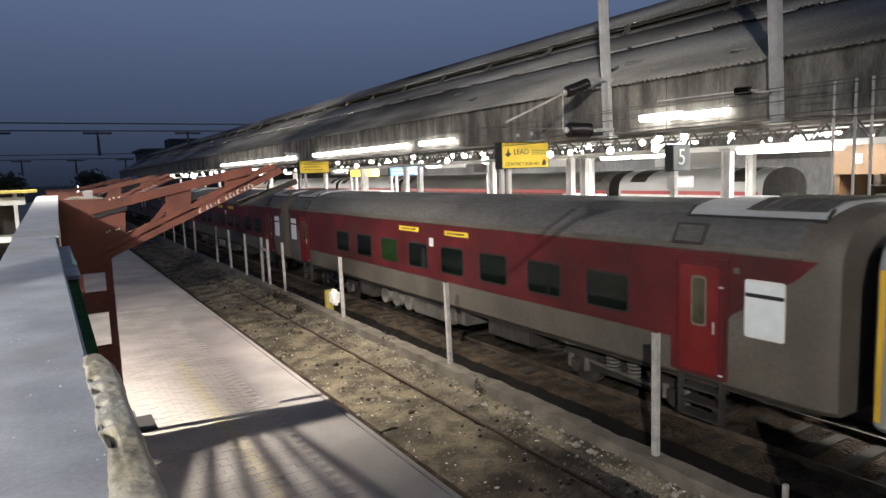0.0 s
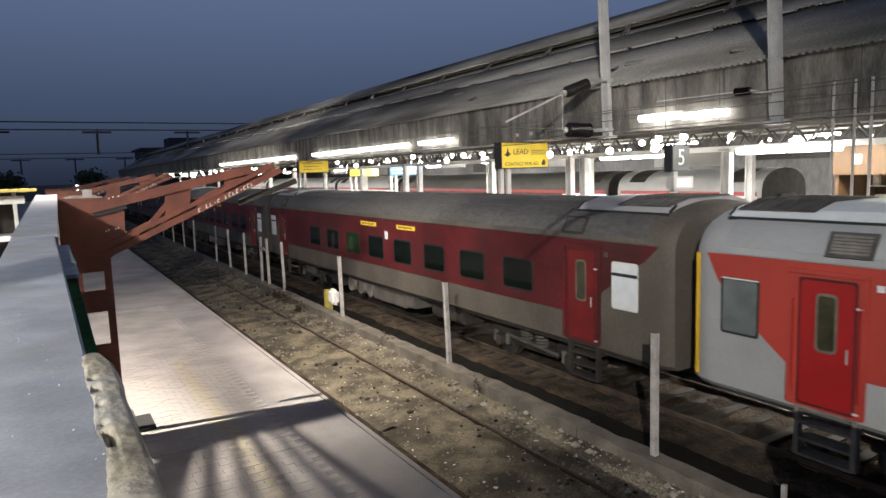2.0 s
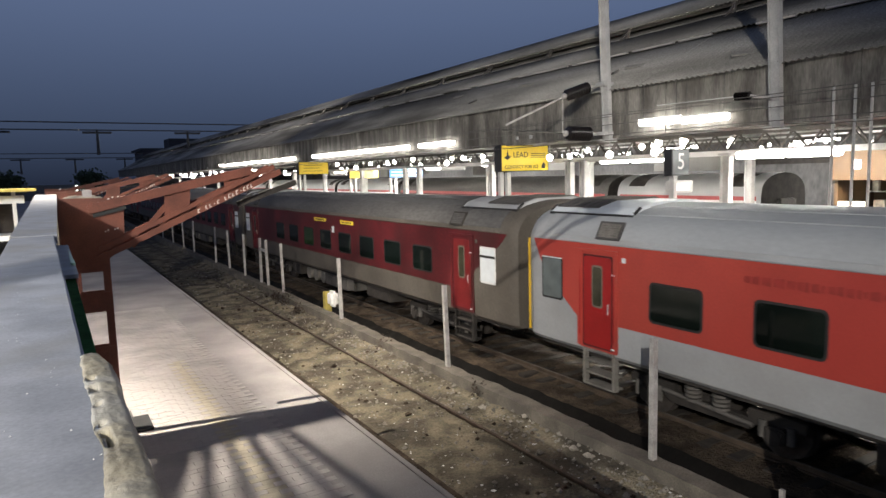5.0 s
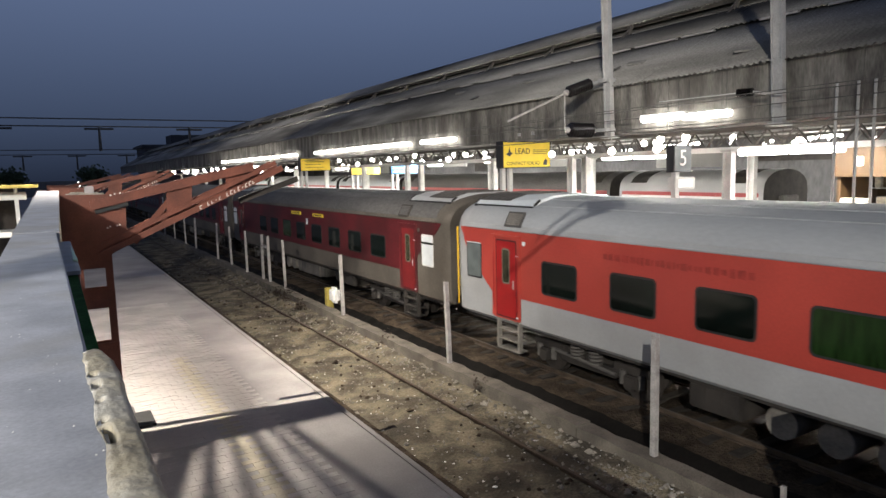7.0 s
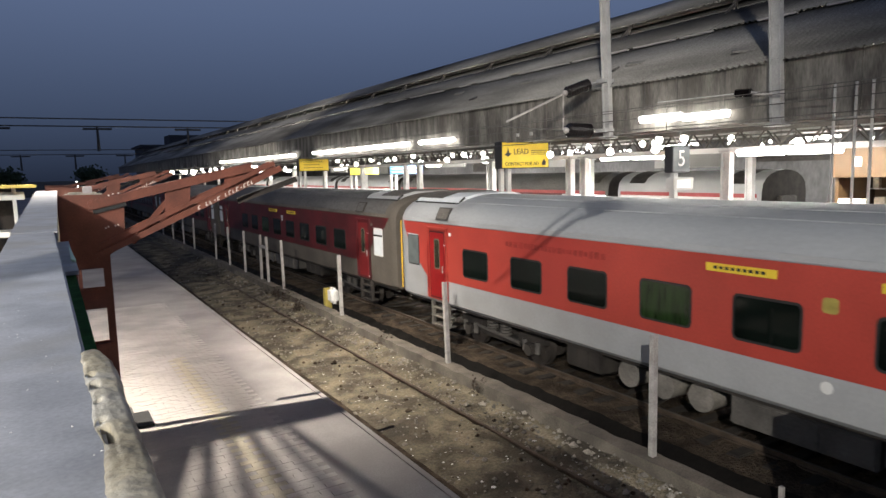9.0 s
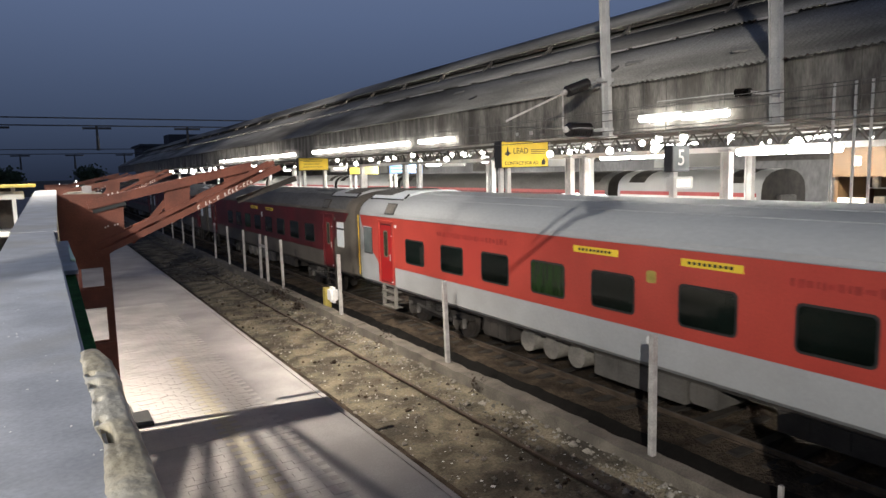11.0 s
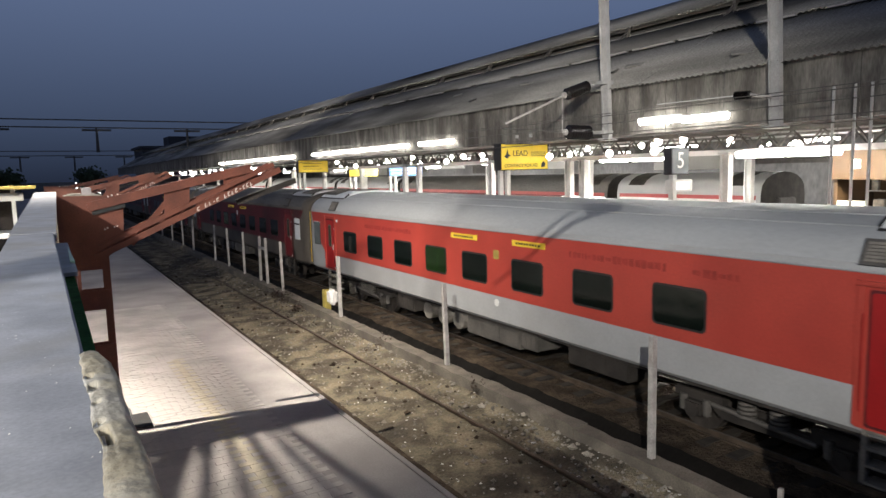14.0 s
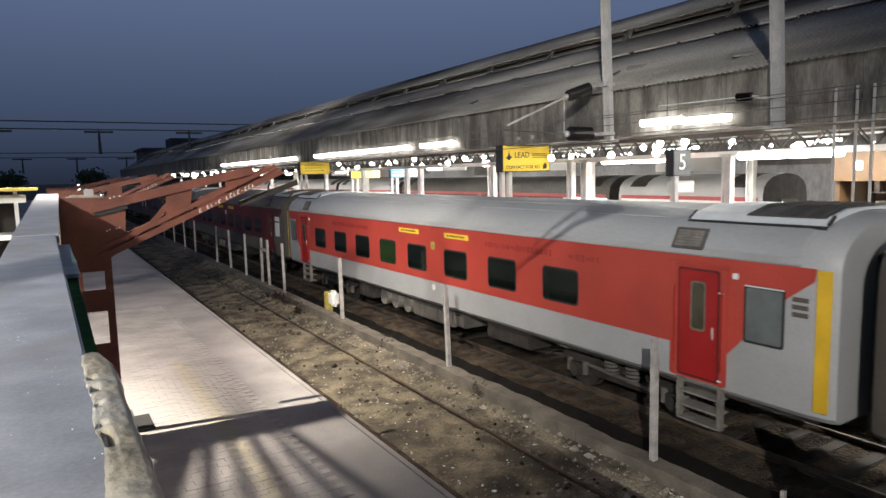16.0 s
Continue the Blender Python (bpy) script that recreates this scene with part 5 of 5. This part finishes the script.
# ---- parapet of the walkway where the camera stands ----
par = empty("parapet", pose(0, 0, 0), "grey coated parapet wall of the raised walkway", "parapet", kind="structure")
b = B()
box(b, -0.19, 0.035, -0.9, 5.2, 0.8, 4.33)
part("wall_body", b, "cement", par)
b = B()
box(b, -0.205, 0.048, -0.9, 5.2, 4.33, 4.376, 0.006)
part("coping_slab", b, "slab", par, "smooth bluish-grey coping slab")
b = B()
prism(b, [(-0.21, 5.22, 4.376), (0.065, 5.22, 4.376), (0.22, 13.5, 4.535), (-0.10, 13.5, 4.535)], (0, 0, -0.06))
part("coping_slab", b, "slab", par)
b = B()
prism(b, [(-0.19, 5.22, 0.8), (0.05, 5.22, 0.8), (0.205, 13.5, 0.8), (-0.09, 13.5, 0.8)], (0, 0, 3.515))
part("wall_body", b, "cement", par)
b = B()
prism(b, [(0.040, 1.44, 4.235), (0.092, 1.44, 4.235), (0.126, 5.5, 4.235), (0.06, 5.5, 4.235)], (0, 0, -0.06))
part("green_rail", b, "green", par, "green painted steel rail")
b = B()
prism(b, [(0.062, 3.75, 4.25), (0.125, 3.75, 4.25), (0.135, 5.6, 4.25), (0.06, 5.6, 4.25)], (0, 0, 0.02))
clamp = part("rail_clamp", b, "slab", par, "pale steel plate over the rail's end")
# glint on the clamp plate, put in as a pale green patch
b = B()
prism(b, [(0.105, 4.2, 4.272), (0.128, 4.15, 4.272), (0.122, 5.1, 4.272)], (0, 0, 0.012))
part("glint_patch", b, "glint_green", clamp, "pale green patch standing in for a glint on the plate")
# broken cement edging
ny, nx = 150, 14
verts, faces = [], []
for q in range(ny + 1):
    y = 0.3 + 1.19 * q / ny
    n1, n2 = noise.noise((0, y * 5, 1)), noise.noise((3, y * 14, 1))
    inner = 0.036 + 0.006 * noise.noise((1, y * 9, 4)) + 0.004 * noise.noise((2, y * 27, 3)) - 0.05 * max(0, 0.85 - y)
    outer = 0.090 + 0.004 * n1 + 0.002 * n2 - 0.012 * max(0, (y - 1.42) / 0.07)
    crack = 0.0
    for c0, half in ((0.975, 0.035), (1.035, 0.012), (1.23, 0.022), (1.30, 0.010), (1.14, 0.008)):
        crack = max(crack, 1 - abs(y - c0) / half)
    for r in range(nx + 1):
        u = r / nx
        x = inner + (outer - inner) * u
        lumps = 0.0022 * noise.noise((x * 60, y * 22, 0)) + 0.0018 * noise.noise((x * 160, y * 60, 5))
        z = 4.3775 + 0.004 * math.sin(math.pi * min(1, u * 1.2)) + lumps - 0.010 * max(0, u - 0.86) / 0.14
        if r == 0:
            z = 4.3745
        if 0.12 < u < 0.30 and crack > 0:
            z -= 0.05 * min(1, crack * 2)
        verts.append((x, y, z))
    verts.append((outer + 0.004, y, 4.1))
for q in range(ny):
    for r in range(nx + 1):
        v = q * (nx + 2) + r
        faces.append((v, v + 1, v + nx + 3, v + nx + 2))
end_ring = [ny * (nx + 2) + r for r in range(nx + 2)]
n = len(verts)
verts.append((verts[end_ring[0]][0], verts[end_ring[0]][1], 4.1))
faces.append(tuple(end_ring + [n]))
me = bpy.data.meshes.new("cement_edging")
me.from_pydata(verts, [], faces)
me.materials.append(M["cement"])
for p in me.polygons:
    p.use_smooth = True
edging = new("cement_edging", me)
edging.parent = par
tagged(edging, "broken rough cement edging")
b = B()
box(b, -2.5, -0.21, -4, 13.5, 2.9, 3.05)
tagged(part("walkway_floor", b, "concrete", par), "concrete walkway floor")


# ---- unseen mast and open head frame, added to throw shadow streaks on the platform ----
tower = empty("streak_mast", pose(0, 0, PLAT), "unseen added mast whose head bars throw shadow streaks on the platform", "lamp post")
b = B()
rod(b, (-3.6, 6.0, 0), (-3.6, 6.0, 10.8), 0.14, 0.08, 14)
part("pole", b, "steel_grey", tower)
b = B()
bar(b, (-3.6, 6.0, 10.6), (2.6, 14.5, 10.5), 0.1, 0.12)
part("arm", b, "steel_grey", tower)
b = B()
bar(b, (2.6, 14.5, 10.5), (2.6, 13.66, 8.52), 0.03, 0.03)
part("drop_bar", b, "steel_grey", tower)
b = B()
bar(b, (2.1, 13.62, 8.5), (2.85, 13.62, 8.5), 0.13, 0.03)
part("cross_bar", b, "steel_dark", tower)
for gx, wd in ((0.5, 0.10), (1.25, 0.035), (1.8, 0.025), (2.3, 0.03), (2.8, 0.025), (3.2, 0.03)):
    b = B()
    u = 0.1667
    p0 = Vector((2.6 + u * (gx - 2.6) * 0.5, 13.66, 8.5))
    p1 = Vector((2.6 + u * (gx - 2.6) * 1.6, 12.5, 8.5))
    bar(b, p0, p1, wd, 0.03)
    part("streak_bar", b, "steel_dark", tower)

# ---- unseen bracket added behind the walkway, in the floodlight's beam, to shadow coach roofs ----
gear = empty("shadow_bracket", pose(0, 0, 0), "unseen post and thin tubes added to shadow the coach roofs", "line post")
b = B()
rod(b, (-9.5, -9.5, PLAT), (-9.5, -9.5, 10.9), 0.07, 0.05, 12)
part("post", b, "steel_grey", gear)
ARM = ((-9.5, -9.5, 10.8), (-5.9, -6.6, 10.8), (-5.9, -4.8, 10.8))
for p0, p1 in zip(ARM, ARM[1:]):
    b = B()
    rod(b, p0, p1, 0.02, n=8)
    part("arm", b, "steel_grey", gear)
TUBE_RUNS = (((-5.827, -6.527, 9.605), (-5.899, -6.377, 9.557), (-5.956, -5.6, 9.071)),
             ((-5.614, -6.215, 9.662), (-5.845, -6.263, 9.596), (-5.956, -6.02, 9.386)),
             ((-5.572, -4.997, 9.671), (-5.83, -5.03, 9.605), (-5.956, -4.46, 9.356)),
             ((-5.83, -5.18, 9.611), (-5.95, -4.943, 9.476), (-5.956, -4.67, 9.341)))
for run, rr in zip(TUBE_RUNS, (0.017, 0.011, 0.017, 0.011)):
    b = B()
    for p0, p1 in zip(run, run[1:]):
        rod(b, p0, p1, rr, n=8)
    rod(b, run[0], (-5.9, run[0][1], 10.8), 0.004, n=6)
    part("bracket_tube", b, "steel_grey", gear)
b = B()
box(b, -5.830, -5.650, -6.520, -6.360, 9.585, 9.685, 0.01)
part("insulator", b, "porcelain", gear)

# plain unseen wall added behind, keeping the floodlight off the nearest trackbed
b = B()
box(b, -0.2, 0.0, -7.0, -2.65, 0.8, 5.75)
thing("wall_light_block", b, "cement", "plain rough cement wall added out of view to block the floodlight", "wall", kind="structure")

# ---- block paving on the near platform ----
PW, PD = 0.25, 0.125


random.seed(31)
unit = B()
box(unit, -PW / 2 + 0.004, PW / 2 - 0.0025, -PD / 2 + 0.004, PD / 2 - 0.0025, -0.05, 0.0)
mesh_grey = finish(unit, "paver", "paver")
unit = B()
box(unit, -PW / 2 + 0.004, PW / 2 - 0.0025, -PD / 2 + 0.004, PD / 2 - 0.0025, -0.05, 0.0)
mesh_yellow = finish(unit, "paver", "paver_yellow")
rest = {"paver": ([], []), "paver_yellow": ([], [])}
n_own = 0
for j in range(136):
    for i in range(-14, 12):
        x = i * PW + (PW / 2 if j % 2 else 0) + PW / 2
        y = 5.0 + j * PD + PD / 2
        if x + PW / 2 > 3.03:
            continue
        z = PLAT + random.uniform(-0.003, 0.003)
        kind = "paver_yellow" if 2.0 < x < 2.26 and y < 15 else "paver"
        if 9.9 < y < 14.0 and x > 0.85 and n_own < 290:
            ob = new("paver", mesh_yellow if kind == "paver_yellow" else mesh_grey)
            ob.parent = platform
            ob.location = (x, y, z)
            n_own += 1
        else:
            vs, fs = rest[kind]
            n = len(vs)
            hx, hy = PW / 2 - 0.0025, PD / 2 - 0.0025
            vs += [(x + sx * hx, y + sy * hy, zz) for zz in (z - 0.05, z) for sx, sy in ((-1, -1), (1, -1), (1, 1), (-1, 1))]
            fs += [(n + 4, n + 5, n + 6, n + 7), (n, n + 1, n + 5, n + 4), (n + 1, n + 2, n + 6, n + 5), (n + 2, n + 3, n + 7, n + 6), (n + 3, n, n + 4, n + 7)]
for kind, (vs, fs) in rest.items():
    me = bpy.data.meshes.new("paving")
    me.from_pydata(vs, [], fs)
    me.materials.append(M[kind])
    ob = new("paving", me)
    ob.parent = platform
    tagged(ob, "", kind="stuff")

# ---- rubble and rubbish on the trackbed ----


def scatter(name, mat, label, n, seed, sizes, area, flat=1.0):
    rnd = random.Random(seed)
    vs, fs = [], []
    for k in range(n):
        x0, x1, y0, y1 = area
        x, y = rnd.uniform(x0, x1), y0 + (y1 - y0) * rnd.random() ** 1.6
        r = rnd.uniform(*sizes) * (1 if rnd.random() < 0.9 else 1.8)
        h = 0.05 * (noise.noise((x * 0.9, y * 0.9, 3.1)) + 0.6 * noise.noise((x * 2.7, y * 2.7, 7.7)) + 0.4 * noise.noise((x * 7, y * 7, 1.7))) + 0.16 * max(0, (x - 6.75)) - 0.10 * max(0, 5.2 - x)
        c0, a = Vector((x, y, h + r * 0.25 * flat)), rnd.uniform(0, 6.3)
        base = len(vs)
        for q in range(5):
            ang = a + q * 1.2566
            rr = r * rnd.uniform(0.6, 1.1)
            vs.append(c0 + Vector((rr * math.cos(ang), rr * math.sin(ang), r * rnd.uniform(-0.2, 0.25) * flat)))
        vs.append(c0 + Vector((rnd.uniform(-.2, .2) * r, rnd.uniform(-.2, .2) * r, r * 0.7 * flat)))
        vs.append(c0 - Vector((0, 0, r * 0.7 * flat)))
        for q in range(5):
            fs.append((base + q, base + (q + 1) % 5, base + 5))
            fs.append((base + (q + 1) % 5, base + q, base + 6))
    me = bpy.data.meshes.new(name)
    me.from_pydata(vs, [], fs)
    me.materials.append(M[mat])
    return tagged(new(name, me), label, "rubble", kind="stuff")


scatter("stones", "stone", "grey and brown stones strewn over the trackbed", 2600, 1, (0.012, 0.04), (4.1, 7.45, 3.2, 40))
scatter("dark_clods", "oily", "dark clods of earth on the trackbed", 420, 2, (0.02, 0.06), (4.1, 7.4, 3.2, 40))
scatter("paper_scraps", "litter", "scraps of white litter on the trackbed", 620, 3, (0.010, 0.032), (4.1, 7.7, 3.2, 40), 0.3)
scatter("rubble_lumps", "stone", "lumps of broken concrete against the kerb wall", 70, 11, (0.03, 0.06), (7.0, 7.42, 4.0, 34))
scatter("ballast", "stone", "scattered ballast stones beside the kerb wall", 900, 5, (0.015, 0.05), (6.6, 7.45, 3.2, 30))

b = B()
box(b, 8.30, 8.36, 4.92, 4.98, -0.3, 0.30)
thing("stub_post", b, "post", "short weathered stub post beside the train track", "post")
bush = random.Random(5)
for k, (x, y, r) in enumerate(((7.35, 23.4, 0.3), (7.3, 24.4, 0.25), (7.55, 15.6, 0.22), (7.5, 11.0, 0.18), (7.2, 21.6, 0.2))):
    vs, fs = [], []
    for q in range(160):
        p0 = Vector((x + bush.gauss(0, r * 0.5), y + bush.gauss(0, r * 0.6), 0.12 + abs(bush.gauss(0, r * 0.6))))
        d1 = Vector((bush.gauss(0, 1), bush.gauss(0, 1), bush.gauss(0, 1))).normalized() * 0.05
        d2 = d1.cross(Vector((0.3, 0.2, 1))).normalized() * 0.03
        n = len(vs)
        vs += [p0 - d1, p0 + d2, p0 + d1, p0 - d2]
        fs.append((n, n + 1, n + 2, n + 3))
    me = bpy.data.meshes.new("weed_clump")
    me.from_pydata(vs, [], fs)
    me.materials.append(M["bark"])
    tagged(new("weed_clump", me), "dry brown weed clump by the kerb wall", "weeds", kind="stuff")

# ---- white frame and awning on the walkway beyond ----
wf = empty("walkway_frame", pose(0, 16.0, 0), "white painted steel frame with a tan awning at the walkway's end", "frame")
for nm, args, mt in (("beam", (-1.9, -0.32, -0.06, 0.06, 4.34, 4.50), "white"), ("sill_beam", (-1.9, -0.36, -0.5, 0.5, 3.62, 3.72), "white"), ("awning", (-1.9, -0.1, -0.6, 1.4, 4.58, 4.64), "box_yellow"), ("back_wall", (-1.9, -0.5, 1.3, 1.4, 0.8, 4.58), "under")):
    b = B()
    box(b, *args, 0.01)
    part(nm, b, mt, wf)
for x in (-0.5, -1.4):
    b = B()
    box(b, x - 0.035, x + 0.035, -0.04, 0.04, 0.8, 4.58)
    part("frame_post", b, "white", wf)

# glints on the slab, put in as tiny white chips
rnd = random.Random(77)
vs, fs = [], []
for k in range(90):
    x, y, r = rnd.uniform(-0.2, 0.04), 0.4 + 3.5 * rnd.random() ** 2, rnd.uniform(0.0008, 0.0022)
    n = len(vs)
    vs += [(x - r, y - r, 4.377), (x + r, y - r * 0.5, 4.377), (x + r * 0.4, y + r, 4.377), (x, y, 4.377 + r)]
    fs += [(n, n + 1, n + 3), (n + 1, n + 2, n + 3), (n + 2, n, n + 3)]
me = bpy.data.meshes.new("glint_flecks")
me.from_pydata(vs, [], fs)
me.materials.append(M["litter"])
flecks = new("glint_flecks", me)
flecks.parent = par
tagged(flecks, "tiny white flecks standing in for glints on the slab", kind="stuff")

# ---- distance ----
end_block = empty("station_block", pose(0, 150, 0), "dark station building at the far end of the roof", "building")
for nm, args in (("wall", (18.6, 44.0, 0, 14, -0.3, 11.0)), ("roof", (18.0, 45.0, -0.5, 15, 11.0, 11.5)), ("stair_tower", (24.0, 34.0, 1, 8, 11.5, 13.6))):
    b = B()
    box(b, *args)
    part(nm, b, "haze_city", end_block)


random.seed(21)
far_lamp = empty("distant_lamp", pose(8, 200, 4), "small distant yard lamp on a pole", "lamp", "distant yard lamps")
b = B()
bmesh.ops.create_icosphere(b, subdivisions=1, radius=0.14)
part("bulb", b, "bulb", far_lamp)
b = B()
rod(b, (0, 0, -4.5), (0, 0, -0.1), 0.06, n=6)
part("pole", b, "steel_dark", far_lamp)
for k in range(16):
    copy_thing(far_lamp, pose(random.uniform(0, 34), random.uniform(150, 330), random.uniform(1.2, 3.6)))


def portal(y, x0, x1, h, drops):
    ob = empty("line_portal", pose(0, y, 0), "distant overhead-line portal across the tracks", "portal", "distant line portals")
    b = B()
    for z in (h, h - 0.9):
        bar(b, (x0, 0, z), (x1, 0, z), 0.14, 0.14)
    part("beam", b, "steel_dark", ob)
    for x in (x0, x1):
        b = B()
        bar(b, (x, 0, -0.32), (x, 0, h), 0.22, 0.22, up=(0, 1, 0))
        part("leg", b, "steel_dark", ob)
    for x in drops:
        b = B()
        rod(b, (x, 0, h - 3.9), (x, 0, h - 0.9), 0.2, 0.12, n=8)
        bar(b, (x - 1.6, 0, h - 1.2), (x + 1.6, 0, h - 1.2), 0.12, 0.25)
        part("dropper", b, "steel_dark", ob)
    return ob


portal(92, -16, 44, 12.0, (-4.2, 6.4, 16.95, 27.5))
portal(150, -22, 48, 10.5, (-3.0, 6.1, 15.05, 24.0))


def tree(x, y, h, seed):
    rnd = random.Random(seed)
    ob = empty("tree", pose(x, y, -0.3), "dark leafy tree silhouetted far off at dusk", "tree", "distant trees")
    b = B()
    rod(b, (0, 0, 0), (0, 0, h * 0.5), 0.3, 0.18, 8)
    for k in range(6):
        a = k * 1.05
        rod(b, (0, 0, h * (0.3 + 0.03 * k)), (math.cos(a) * h * 0.25, math.sin(a) * h * 0.25, h * (0.6 + 0.04 * k)), 0.12, 0.04, 6)
    part("trunk", b, "bark", ob)
    verts, faces = [], []
    for k in range(1400):
        c = Vector((rnd.gauss(0, h * 0.2), rnd.gauss(0, h * 0.2), h * 0.66 + rnd.gauss(0, h * 0.14)))
        u = Vector((rnd.gauss(0, 1), rnd.gauss(0, 1), rnd.gauss(0, 1))).normalized() * 0.5
        w = u.cross(Vector((rnd.gauss(0, 1), rnd.gauss(0, 1), rnd.gauss(0, 1)))).normalized() * 0.36
        n = len(verts)
        verts += [c - u, c + w, c + u, c - w]
        faces.append((n, n + 1, n + 2, n + 3))
    me = bpy.data.meshes.new("crown")
    me.from_pydata(verts, [], faces)
    me.materials.append(M["leaf"])
    cr = new("crown", me)
    cr.parent = ob
    return ob


for i, (x, y, h) in enumerate(((-14, 190, 7.5), (-8, 215, 8), (14, 250, 9), (-22, 170, 7))):
    tree(x, y, h, i)


def travelled(t):
    u = t / 16
    return 24.0 * (u + u * (1 - u) * (-0.105 + 0.10 * u))


def motions():
    steps = [0.4 * k for k in range(41)]
    for ob, sets, y0 in TRAIN:
        walk(ob, [(t, pose(TX, y0 + travelled(t), 0)) for t in steps])
        if abs(y0 - C0) < 25:
            for w, yw in sets:
                walk(w, [(t, pose(0, yw, 0.52, -math.degrees(travelled(t) / 0.4575))) for t in steps])


motions()
